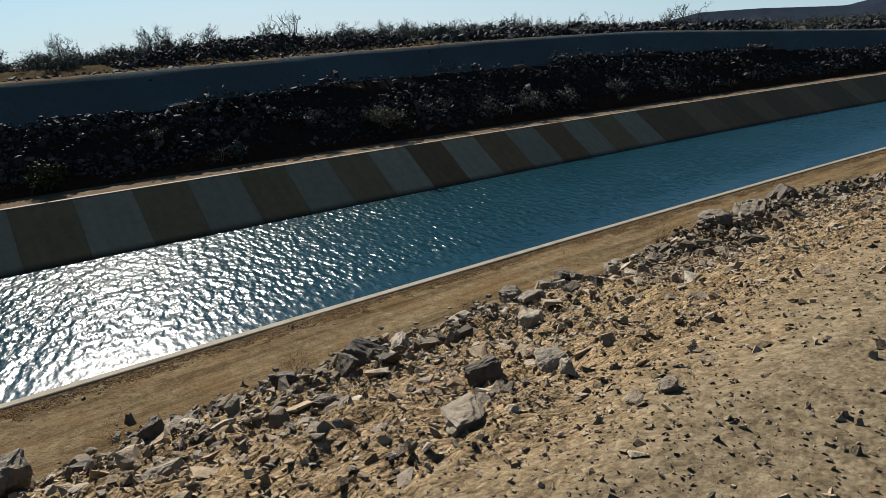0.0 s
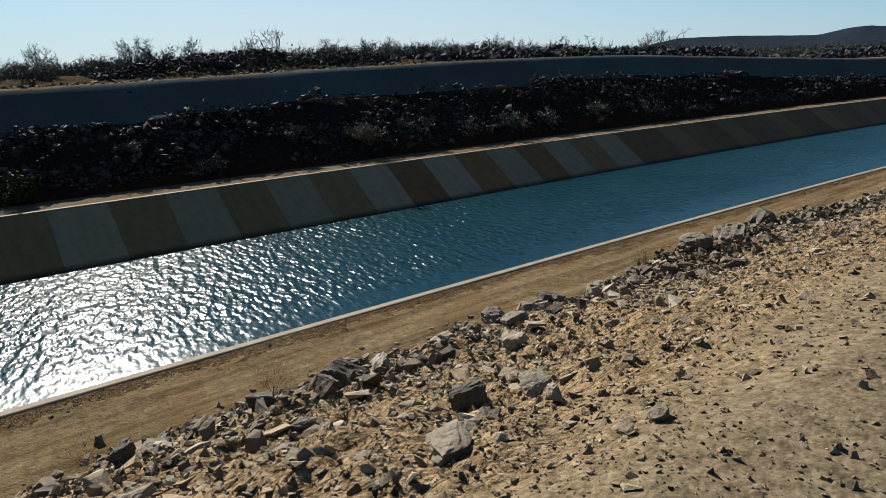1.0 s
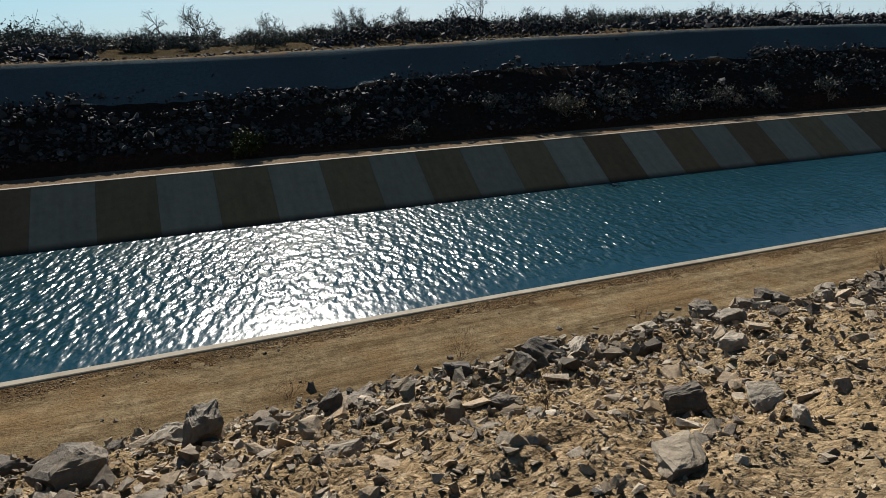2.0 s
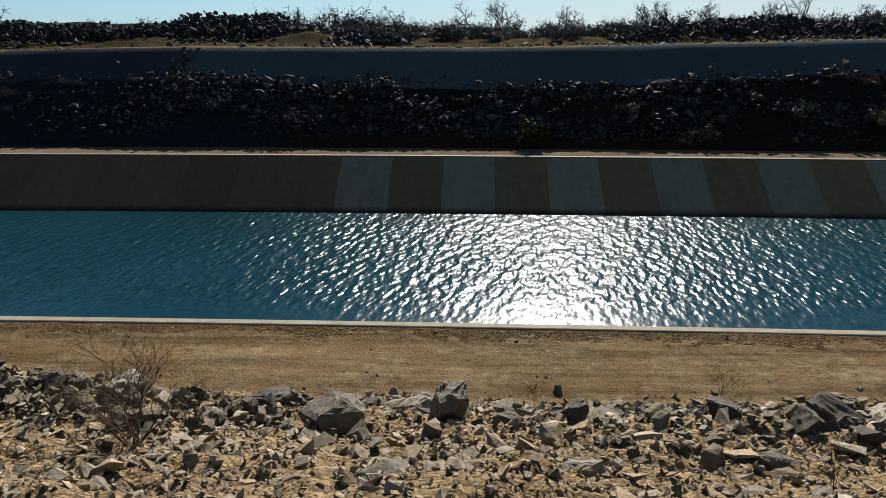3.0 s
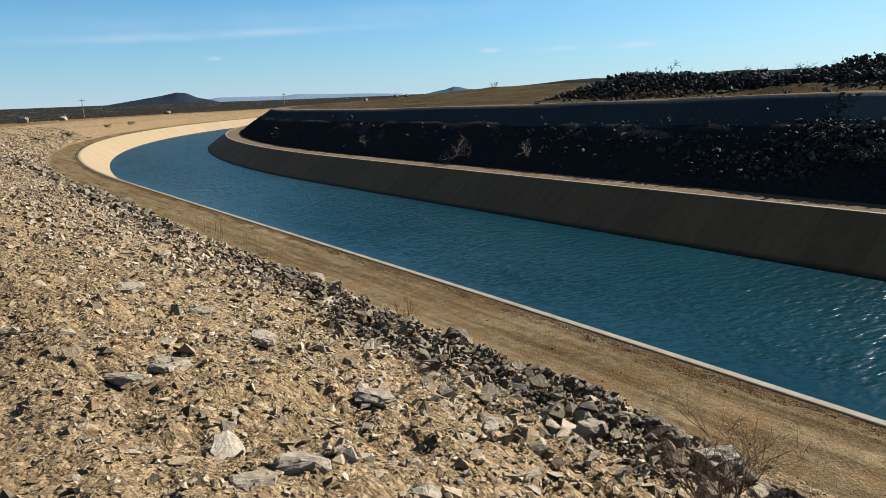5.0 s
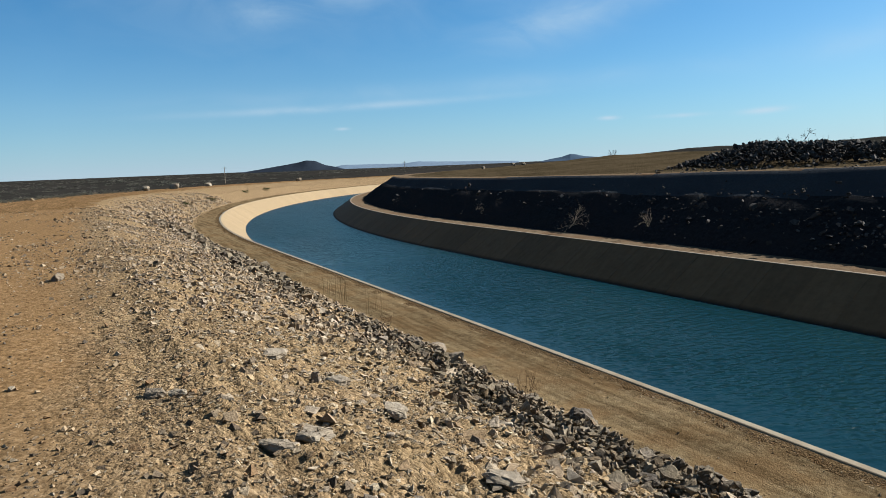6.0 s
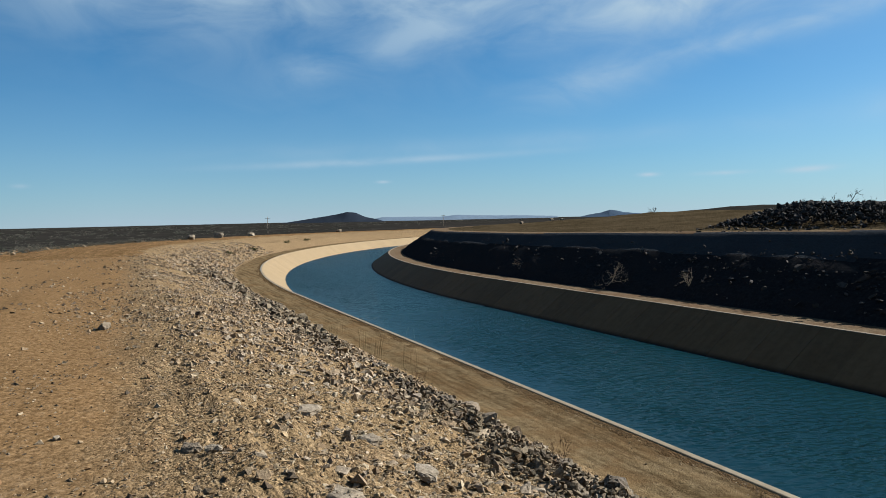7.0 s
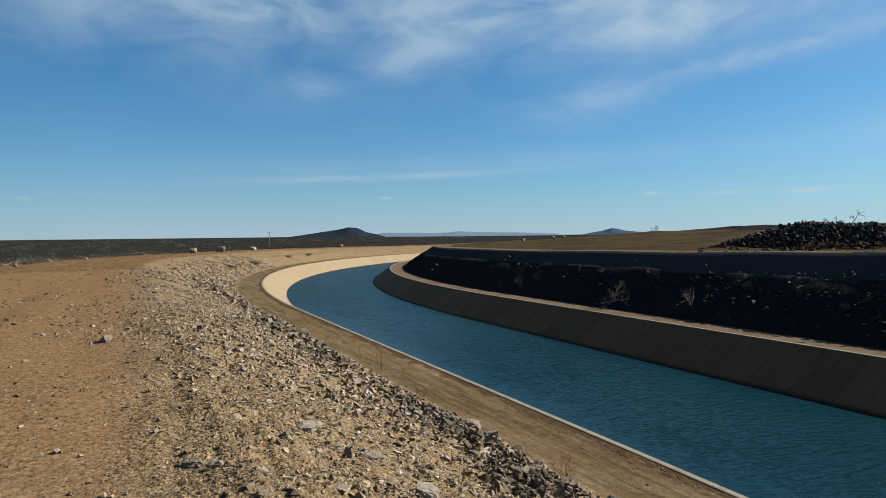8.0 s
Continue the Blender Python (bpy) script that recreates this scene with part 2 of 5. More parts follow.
ROAD = soil("packed_road_dirt", (0.062, 0.037, 0.017), (0.155, 0.097, 0.046), (0.223, 0.154, 0.084), (0.188, 0.122, 0.067), 0.45, 6.0, 0.03, 24.0, 0.55, 30.0)
SLOPE = soil("stony_slope_earth", (0.094, 0.065, 0.036), (0.180, 0.129, 0.077), (0.266, 0.208, 0.138), (0.192, 0.139, 0.080), 0.7, 14.0, 0.05, 40.0, 0.0, 15.0, ((0.064, 0.040, 0.020), (0.158, 0.099, 0.049), (0.226, 0.156, 0.092)))
BERM = soil("berm_dirt", (0.064, 0.047, 0.028), (0.116, 0.086, 0.049), (0.167, 0.131, 0.081), (0.103, 0.066, 0.033), 0.9, 5.0, 0.03, 22.0, 0.75)
KERB_DIRT = soil("brown_dirt_by_the_kerb", (0.050, 0.034, 0.020), (0.100, 0.070, 0.039), (0.160, 0.118, 0.072), (0.080, 0.051, 0.027), 1.6, 9.0, 0.05, 30.0, 0.3, 22.0)
FAR_BERM = soil("far_berm_dirt", (0.090, 0.067, 0.046), (0.122, 0.094, 0.065), (0.152, 0.122, 0.087), (0.099, 0.061, 0.038), 0.5, 4.0, 0.02)
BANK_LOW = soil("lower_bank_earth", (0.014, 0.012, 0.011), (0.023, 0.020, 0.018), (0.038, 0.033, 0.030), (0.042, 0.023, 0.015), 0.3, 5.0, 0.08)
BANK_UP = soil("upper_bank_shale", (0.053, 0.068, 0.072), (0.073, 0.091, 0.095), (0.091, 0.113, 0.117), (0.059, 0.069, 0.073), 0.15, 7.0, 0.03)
FOOT_EARTH = soil("red_earth_at_the_bank_foot", (0.024, 0.011, 0.008), (0.040, 0.021, 0.014), (0.059, 0.034, 0.024), (0.027, 0.017, 0.012), 0.6, 5.0, 0.05)
# darker copy of the upper bank shale: shade and exposure put into its colour
BANK_UP_SHADED = soil("upper_bank_shale_shaded", (0.034, 0.036, 0.042), (0.043, 0.049, 0.056), (0.055, 0.062, 0.070), (0.036, 0.039, 0.046), 0.15, 7.0, 0.03)
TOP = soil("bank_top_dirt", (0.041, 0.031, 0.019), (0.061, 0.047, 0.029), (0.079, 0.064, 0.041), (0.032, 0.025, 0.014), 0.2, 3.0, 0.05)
# near-black copy of the lower bank earth, the left stretch's shade painted in
BANK_LOW_SHADED = soil("lower_bank_earth_shaded", (0.014, 0.014, 0.017), (0.022, 0.024, 0.027), (0.039, 0.041, 0.044), (0.029, 0.027, 0.029), 0.3, 5.0, 0.06)
SCRUB = soil("scrubland_earth", (0.013, 0.0135, 0.0135), (0.023, 0.022, 0.021), (0.040, 0.035, 0.030), (0.015, 0.016, 0.014), 0.012, 0.12, 0.2, 0.8)
STONE = rock_mat("broken_stone", [(0.251, 0.188, 0.122), (0.304, 0.237, 0.161), (0.199, 0.152, 0.103), (0.334, 0.277, 0.204), (0.258, 0.176, 0.099), (0.076, 0.061, 0.047), (0.346, 0.298, 0.232), (0.129, 0.100, 0.071), (0.217, 0.176, 0.134), (0.258, 0.188, 0.119), (0.163, 0.137, 0.111)])
EARTHSTONE = rock_mat("earthy_pale_stone", [(0.275, 0.211, 0.128), (0.323, 0.258, 0.167), (0.233, 0.180, 0.113), (0.353, 0.296, 0.205), (0.266, 0.188, 0.101), (0.104, 0.084, 0.058), (0.366, 0.314, 0.227), (0.190, 0.148, 0.097)])
PALESTONE = rock_mat("pale_flat_stone", [(0.263, 0.215, 0.159), (0.313, 0.262, 0.200), (0.236, 0.199, 0.157), (0.341, 0.283, 0.211), (0.274, 0.205, 0.135)])
DARKSTONE = rock_mat("dark_broken_stone", [(0.106, 0.085, 0.063), (0.156, 0.130, 0.094), (0.068, 0.056, 0.042), (0.220, 0.187, 0.139), (0.123, 0.088, 0.055), (0.139, 0.109, 0.074), (0.050, 0.042, 0.034)], dust=(0.139, 0.110, 0.071))
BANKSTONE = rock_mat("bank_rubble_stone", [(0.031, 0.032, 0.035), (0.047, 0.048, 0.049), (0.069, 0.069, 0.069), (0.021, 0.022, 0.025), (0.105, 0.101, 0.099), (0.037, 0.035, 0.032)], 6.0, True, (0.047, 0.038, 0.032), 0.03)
PALE = rock_mat("pale_boulder", [(0.264, 0.231, 0.183), (0.229, 0.198, 0.155)], 18.0, False)
GREYROCK = rock_mat("grey_boulder", [(0.150, 0.128, 0.102), (0.120, 0.102, 0.082)], 18.0, False)
DARKROCK = rock_mat("dark_boulder", [(0.079, 0.068, 0.055), (0.064, 0.055, 0.046)], 18.0, False, (0.090, 0.069, 0.048))
PEBBLE = rock_mat("road_gravel", [(0.116, 0.082, 0.049), (0.170, 0.122, 0.073), (0.243, 0.182, 0.116), (0.055, 0.040, 0.028), (0.158, 0.097, 0.049), (0.036, 0.028, 0.021), (0.292, 0.237, 0.164)])
KERB = concrete("kerb_concrete", (0.209, 0.179, 0.132), (0.156, 0.125, 0.085), 0.0)
DUSTY_KERB = concrete("dusty_kerb_concrete", (0.156, 0.128, 0.094), (0.114, 0.084, 0.056), 0.0)
LIGHT_PANEL = concrete("light_grey_concrete", (0.248, 0.196, 0.132), (0.199, 0.156, 0.102), 0.12, True)
OLIVE_PANEL = concrete("olive_stained_concrete", (0.185, 0.121, 0.057), (0.146, 0.095, 0.045), 0.15, True)
BROWN_PANEL = concrete("brown_stained_concrete", (0.176, 0.100, 0.046), (0.138, 0.078, 0.035), 0.15, True)
DARK_PANEL = concrete("dark_stained_concrete", (0.151, 0.091, 0.046), (0.118, 0.070, 0.033), 0.12, True)
CREAM_PANEL = concrete("cream_concrete", (0.224, 0.169, 0.100), (0.195, 0.144, 0.082), 0.06)
BACKING = concrete("lining_joint_concrete", (0.099, 0.076, 0.050), (0.076, 0.061, 0.040), 0.0, True)
SCRUB_LEAF = leafy("scrub_leaves", (0.046, 0.051, 0.045), (0.079, 0.084, 0.072), (0.138, 0.128, 0.115))
GREEN_LEAF = leafy("green_bush_leaves", (0.018, 0.025, 0.007), (0.036, 0.046, 0.014), (0.059, 0.055, 0.023))
DRY_LEAF = leafy("dry_leaves", (0.122, 0.091, 0.053), (0.213, 0.167, 0.099), (0.304, 0.251, 0.152))
PALE_LEAF = leafy("pale_dry_fronds", (0.053, 0.050, 0.038), (0.099, 0.091, 0.068), (0.167, 0.152, 0.114))
DEADWOOD = bark("grey_dead_wood", (0.122, 0.099, 0.076), (0.258, 0.220, 0.175))
TWIG = bark("brown_twigs", (0.042, 0.025, 0.017), (0.092, 0.059, 0.038))
DARKTWIG = bark("dark_twigs", (0.049, 0.044, 0.041), (0.109, 0.099, 0.087))
# blue and paler hill tones: distance haze painted into the base colours
HILL = soil("haze_tinted_wooded_hill", (0.013, 0.018, 0.027), (0.017, 0.023, 0.034), (0.021, 0.028, 0.041), (0.014, 0.020, 0.030), 0.004, 0.03, 0.3, 0.2)
HAZE_HILL = soil("haze_tinted_far_hill", (0.099, 0.144, 0.205), (0.114, 0.160, 0.220), (0.129, 0.175, 0.236), (0.106, 0.152, 0.213), 0.004, 0.03, 0.5, 0.2)
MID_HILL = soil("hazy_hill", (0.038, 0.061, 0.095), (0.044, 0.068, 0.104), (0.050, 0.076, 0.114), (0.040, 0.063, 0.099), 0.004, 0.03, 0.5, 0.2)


def water_material():
    m, n, l, b = principled("canal_water", 0.22, 0.2)
    b.inputs["IOR"].default_value = 1.33
    f = noise_node(n, l, 0.12, 3, 0.5)
    l.new(ramp(n, l, f, [(0.35, (0.0018, 0.0165, 0.0220)), (0.65, (0.0030, 0.0208, 0.0272))]), b.inputs["Base Color"])
    geo = n.new("ShaderNodeNewGeometry")
    rot = n.new("ShaderNodeMapping")
    rot.inputs["Rotation"].default_value = (0, 0, radians(100))
    l.new(geo.outputs["Position"], rot.inputs[0])
    a = noise_node(n, l, 2.5, 1, 0.5, rot.outputs[0], (0.75, 1.45, 1))
    c = noise_node(n, l, 6.0, 1, 0.5, rot.outputs[0], (0.7, 1.3, 1))
    calm = noise_node(n, l, 0.16, 3, 0.6)
    mul = n.new("ShaderNodeMath")
    mul.operation = "MULTIPLY_ADD"
    l.new(c, mul.inputs[0])
    mul.inputs[1].default_value = 0.22
    l.new(a, mul.inputs[2])
    bp = n.new("ShaderNodeBump")
    # ripples strengthened towards both ends, shaped to fit the camera's view of bluer water
    where = n.new("ShaderNodeSeparateXYZ")
    l.new(geo.outputs["Position"], where.inputs[0])
    end_ripple = n.new("ShaderNodeMapRange")
    end_ripple.inputs[1].default_value, end_ripple.inputs[2].default_value, end_ripple.inputs[3].default_value, end_ripple.inputs[4].default_value = 18.0, 60.0, 0.125, 0.25
    ab = n.new("ShaderNodeMath")
    ab.operation = "ABSOLUTE"
    l.new(where.outputs[0], ab.inputs[0])
    l.new(ab.outputs[0], end_ripple.inputs[0])
    # and weakened by the far lining left of the glint, to fit the view
    far_strip = n.new("ShaderNodeMapRange")
    far_strip.inputs[1].default_value, far_strip.inputs[2].default_value, far_strip.inputs[3].default_value, far_strip.inputs[4].default_value = 19.0, 25.0, 0.0, 1.0
    l.new(where.outputs[1], far_strip.inputs[0])
    side = n.new("ShaderNodeMapRange")
    side.inputs[1].default_value, side.inputs[2].default_value, side.inputs[3].default_value, side.inputs[4].default_value = -34.0, -5.0, 0.3, 0.0
    l.new(where.outputs[0], side.inputs[0])
    both = n.new("ShaderNodeMath")
    both.operation = "MULTIPLY"
    l.new(far_strip.outputs[0], both.inputs[0])
    l.new(side.outputs[0], both.inputs[1])
    still = n.new("ShaderNodeMath")
    still.operation = "SUBTRACT"
    still.inputs[0].default_value = 1.0
    l.new(both.outputs[0], still.inputs[1])
    # the water under the near kerb lies in its shelter
    calm_edge = n.new("ShaderNodeMapRange")
    calm_edge.inputs[1].default_value, calm_edge.inputs[2].default_value, calm_edge.inputs[3].default_value, calm_edge.inputs[4].default_value = 15.2, 17.2, 0.3, 1.0
    l.new(where.outputs[1], calm_edge.inputs[0])
    shore = n.new("ShaderNodeMath")
    shore.operation = "MULTIPLY"
    l.new(still.outputs[0], shore.inputs[0])
    l.new(calm_edge.outputs[0], shore.inputs[1])
    reach = n.new("ShaderNodeMath")
    reach.operation = "MULTIPLY"
    l.new(end_ripple.outputs[0], reach.inputs[0])
    l.new(shore.outputs[0], reach.inputs[1])
    l.new(reach.outputs[0], bp.inputs["Distance"])
    dull = n.new("ShaderNodeMapRange")
    dull.inputs[1].default_value, dull.inputs[2].default_value, dull.inputs[3].default_value, dull.inputs[4].default_value = 30.0, 75.0, 0.22, 0.36
    l.new(ab.outputs[0], dull.inputs[0])
    l.new(dull.outputs[0], b.inputs["Roughness"])
    l.new(mul.outputs[0], bp.inputs["Height"])
    l.new(ramp(n, l, calm, [(0.3, (0.55,) * 3), (0.6, (1, 1, 1))]), bp.inputs["Strength"])
    l.new(bp.outputs[0], b.inputs["Normal"])
    return m


WATER = water_material()


# ---- helpers of this scene ----
def mesh_obj(name, verts, faces, mats, index=None, smooth=False):
    me = bpy.data.meshes.new(name)
    me.from_pydata(verts, [], faces)
    for m in (mats if isinstance(mats, (list, tuple)) else [mats]):
        me.materials.append(m)
    if index is not None:
        me.polygons.foreach_set("material_index", np.asarray(index, dtype=np.int32))
    if smooth:
        me.polygons.foreach_set("use_smooth", np.ones(len(me.polygons), dtype=bool))
    me.update()
    return new(name, me)


def part(name, bm, material, parent, label=""):
    me = bpy.data.meshes.new(name)
    bm.to_mesh(me)
    bm.free()
    me.materials.append(material)
    ob = new(name, me)
    ob.parent = parent
    return tagged(ob, label)


def lattice(ix, iy, seed):
    h = np.sin(ix * 127.1 + iy * 311.7 + seed * 74.7) * 43758.5453
    return h - np.floor(h)


def value_noise(x, y, seed=0):
    x, y = np.asarray(x, float), np.asarray(y, float)
    ix, iy = np.floor(x), np.floor(y)
    fx, fy = x - ix, y - iy
    fx, fy = fx * fx * (3 - 2 * fx), fy * fy * (3 - 2 * fy)
    a, b = lattice(ix, iy, seed), lattice(ix + 1, iy, seed)
    c, d = lattice(ix, iy + 1, seed), lattice(ix + 1, iy + 1, seed)
    return (a * (1 - fx) + b * fx) * (1 - fy) + (c * (1 - fx) + d * fx) * fy - 0.5


def fbm(x, y, octaves=4, seed=0):
    t, amp = 0.0, 1.0
    for k in range(octaves):
        t = t + amp * value_noise(x * 2 ** k + 17.3 * k, y * 2 ** k - 9.1 * k, seed + k)
        amp *= 0.5
    return t


# ---- the plan: a canal that runs along x and bends away to the left ----
# s: metres along the near edge, growing to the left (x = -s on the straight); v: metres across, 0 at the near edge
NEAR_Y, BEND_S, BEND_R, BEND_A = 11.4, 50.0, 165.0, radians(62)
S_END = BEND_S + BEND_R * BEND_A
KERB_Z, WATER_Z = -3.55, -5.32
RUN = 1.5                                             # metres out for each metre down


EASE_S, EASE_R, EASE_A = 16.5, 833.0, 0.25         # the straight reach eases round to the right


def plan(s, v):
    s, v = np.broadcast_arrays(np.asarray(s, float), np.asarray(v, float))
    a = np.clip((s - BEND_S) / BEND_R, 0, BEND_A)
    b = np.clip((EASE_S - s) / EASE_R, 0, EASE_A)
    x = -np.clip(s, EASE_S, BEND_S) - (BEND_R - v) * np.sin(a) + (EASE_R + v) * np.sin(b)
    y = NEAR_Y + BEND_R - (BEND_R - v) * np.cos(a) - v - (EASE_R + v) * (1 - np.cos(b)) + v
    past, before = np.maximum(s - S_END, 0), np.maximum(EASE_S - EASE_R * EASE_A - s, 0)
    return x - past * np.cos(a) + before * np.cos(b), y + past * np.sin(a) - before * np.sin(b)


def unplan(x, y):
    """The way back, for places up to the left bend: s and v of a point."""
    if x < -EASE_S:
        return -x, y - NEAR_Y
    b = math.atan2(x + EASE_S, EASE_R + y - NEAR_Y)
    return EASE_S - EASE_R * b, math.hypot(x + EASE_S, EASE_R + y - NEAR_Y) - EASE_R


def width(s):
    """Distance between the two top edges."""
    return 17.35 + 0.0 * np.asarray(s, float)


def crest_z(s):
    return np.interp(-np.asarray(s, float), [-260, -95, -60, -35, -15, 0, 10, 20, 30, 40, 48, 62, 83, 120, 300],
                     [-0.6, 0.0, 0.18, 0.46, 0.86, 0.78, 0.95, 1.2, 1.36, 1.42, 1.38, 0.85, 0.05, -0.1, -0.3])


def ledge_z(s):
    return np.interp(-np.asarray(s, float), [-120, -30, -12, -5, 3, 10, 20, 27, 40, 47, 60, 72, 150], [-1.3, -0.92, -0.75, -1.1, -1.1, -0.85, -0.5, -0.55, -0.38, -0.38, -0.9, -1.8, -2.0])


def plat_z(s):
    return np.interp(np.asarray(s, float), [-400, -60, 25, 60, 120, 220, 500], [0.6, 0.1, 0.0, -0.25, -1.0, -1.7, -2.2])


NEAR_YS = [-40.0, -17.0, -12.6, 0.4, 0.9, 1.4, 2.6, 4.0, 5.2, 6.0, 8.4, 8.8, 11.15, 11.4]
NEAR_ZS = [-3.5, -3.2, 0.0, 0.0, -0.02, -0.16, -0.60, -1.18, -1.60, -2.05, -3.51, -3.545, -3.558, -3.558]


def edge_y(s):
    """Where the stony slope begins and the packed road ends."""
    return np.interp(-np.asarray(s, float), [-70, -40, -20, -5, 0, 2, 5, 8, 40], [1.2, 1.0, 0.15, 0.1, 0.45, 0.95, 1.45, 1.5, 1.2])


def near_ground(s, v, rough=True):
    y = v + NEAR_Y
    z = np.interp(y, NEAR_YS, NEAR_ZS)
    up = np.clip((z - KERB_Z) / 3.55, 0, 1)
    z = z + plat_z(s) * up
    if rough:
        slope = np.clip((y - edge_y(s) + 0.2) / 1.2, 0, 1) * np.clip((8.9 - y) / 0.7, 0, 1)
        flat = np.clip((0.9 - y) / 1.0, 0, 1)
        near = np.exp(-(s / 16) ** 2)
        clod = 0.5 - np.abs(value_noise(s * 4.3, v * 5.0, 13)) * 2
        z = z + slope * (0.26 * fbm(s * 0.55, v * 0.55, 4, 3) + near * (0.10 * fbm(s * 2.6, v * 3.4, 3, 9) + 0.09 * clod * (1 + value_noise(s, v, 15)) + 0.05 * value_noise(s * 11, v * 13, 17)))
        z = z + flat * (0.05 * fbm(s * 0.4, v * 0.9, 4, 5) + 0.05 * value_noise(s * 0.12, v * 1.6, 6) * np.clip((-1 - y) / 1.5, 0, 1))
        z = z + (1 - slope) * (1 - flat) * 0.03 * fbm(s * 0.8, v * 2.0, 3, 7)
        crest = np.exp(-((y - 5.0 - 0.5 * value_noise(s * 0.3, v * 0, 21)) / 0.55) ** 2)
        z = z + crest * (0.06 + 0.22 * value_noise(s * 0.7, s * 0 + 3.3, 31))
    return z


FOOT = 2.3


def far_ground(s, u, rough=True):
    """u: metres beyond the far top edge."""
    zc, zl = crest_z(s), ledge_z(s)
    uc = FOOT + (zc - KERB_Z) * RUN
    up = KERB_Z + np.clip(u - FOOT, 0, None) / RUN
    z = np.minimum(up, zc)
    beyond = np.clip(u - uc - 6, 0, None)
    z = z + np.minimum(2.7, np.interp(s, [0, 25, 40, 90, 170], [0.012, 0.02, 0.042, 0.068, 0.04]) * beyond)
    if rough:
        low = np.clip((u - FOOT) / 0.5, 0, 1) * np.clip((zl + 0.25 - up) / 0.4, 0, 1)
        z = z + low * (0.08 + 0.32 * fbm(s * 0.5, u * 0.6, 4, 41))
        mid = np.clip((u - FOOT) / 1.0, 0, 1) * (1 - low) * np.clip((uc - 0.2 - u) / 1.0, 0, 1)
        z = z + mid * 0.04 * fbm(s * 0.35, u * 0.5, 4, 51)
        top = np.clip((u - uc - 4.5) / 3, 0, 1)
        z = z + top * (0.5 * np.maximum(0, fbm(s * 0.09, u * 0.12, 4, 61)) + 0.15 * fbm(s * 0.5, u * 0.5, 3, 63))
    return z


def stations(fine, growth, lo, hi, centre=0.0):
    out, s = [centre], centre
    while s < hi:
        s += fine + growth * abs(s - centre)
        out.append(min(s, hi))
    s, left = centre, []
    while s > lo:
        s -= fine + growth * abs(s - centre)
        left.append(max(s, lo))
    return np.array(left[::-1] + out)


S_LO, S_HI = -600.0, 480.0
SS = stations(0.05, 0.023, S_LO, S_HI, -1.0)


# ---- ground: one sheet ----
def build_ground():
    verts, faces, idx = [], [], []

    def strip(zfun, vs, xy, mat_of):
        base = len(verts)
        S, V = np.meshgrid(SS, vs, indexing="ij")
        X, Y = xy(S, V)
        Z = zfun(S, V)
        verts.extend(np.stack([X, Y, Z], -1).reshape(-1, 3).tolist())
        n = len(vs)
        for i in range(len(SS) - 1):
            for j in range(n - 1):
                a = base + i * n + j
                faces.append((a, a + 1, a + n + 1, a + n))
                idx.append(mat_of(0.5 * (SS[i] + SS[i + 1]), 0.5 * (vs[j] + vs[j + 1])))
        return base, n

    ys = np.concatenate([np.linspace(-40, -17, 5), np.linspace(-14.5, -3, 24), np.linspace(-2.8, 0.3, 34), np.linspace(0.36, 9.0, 190), np.linspace(9.2, 11.18, 30)])
    wob = lambda s: 0.35 * value_noise(s * 0.35, 0.0, 77)

    def near_mat(s, v):
        y = v + NEAR_Y
        return 6 if y < -14 else 11 if y > 10.85 + 0.45 * value_noise(s * 1.3, v * 2.0, 79) + 0.3 * value_noise(s * 6, v * 7, 80) else 0 if y < (0.75 if s > 48 else -7) + wob(s) + 1.3 * value_noise(s * 1.7, v * 1.7, 78) else 1 if y < 8.75 + wob(s) else 2

    b0, n0 = strip(near_ground, ys - NEAR_Y, plan, near_mat)
    us = np.concatenate([np.linspace(0.2, 2.3, 5), np.linspace(2.6, 14, 36), np.linspace(14.6, 22, 11), np.linspace(24, 80, 16)])

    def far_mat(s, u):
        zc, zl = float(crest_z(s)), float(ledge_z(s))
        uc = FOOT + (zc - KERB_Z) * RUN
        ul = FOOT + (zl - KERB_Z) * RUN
        # past about s 9 and 15 two darkened copies carry the bank's shade
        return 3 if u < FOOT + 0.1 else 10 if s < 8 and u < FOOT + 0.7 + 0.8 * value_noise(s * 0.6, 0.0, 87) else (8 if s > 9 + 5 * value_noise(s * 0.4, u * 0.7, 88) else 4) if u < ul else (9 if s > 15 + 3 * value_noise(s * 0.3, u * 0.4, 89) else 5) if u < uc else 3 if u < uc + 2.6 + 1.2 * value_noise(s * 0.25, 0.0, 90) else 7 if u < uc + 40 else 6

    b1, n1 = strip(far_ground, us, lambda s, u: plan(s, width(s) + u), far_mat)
    # the country beyond, out to the horizon
    m = len(SS)
    ring = [b0 + i * n0 for i in range(m)] + [b0 + (m - 1) * n0 + n0 - 1] + [b1 + (m - 1) * n1] \
        + [b1 + i * n1 + n1 - 1 for i in range(m - 1, -1, -1)] + [b1] + [b0 + n0 - 1]
    pts = [Vector((verts[i][0], verts[i][1])) for i in ring]
    poly = np.array([(p.x, p.y) for p in pts])
    out = []
    rng = np.random.RandomState(5)
    for r in np.geomspace(60, 4700, 44):
        k = 72
        for a in np.arange(k) * 2 * math.pi / k + rng.uniform(0, 1):
            out.append((r * math.cos(a) - 40, r * math.sin(a) + 40))
    out = np.array(out)
    inside = np.zeros(len(out), bool)
    px, py = poly[:, 0], poly[:, 1]
    qx, qy = np.roll(px, 1), np.roll(py, 1)
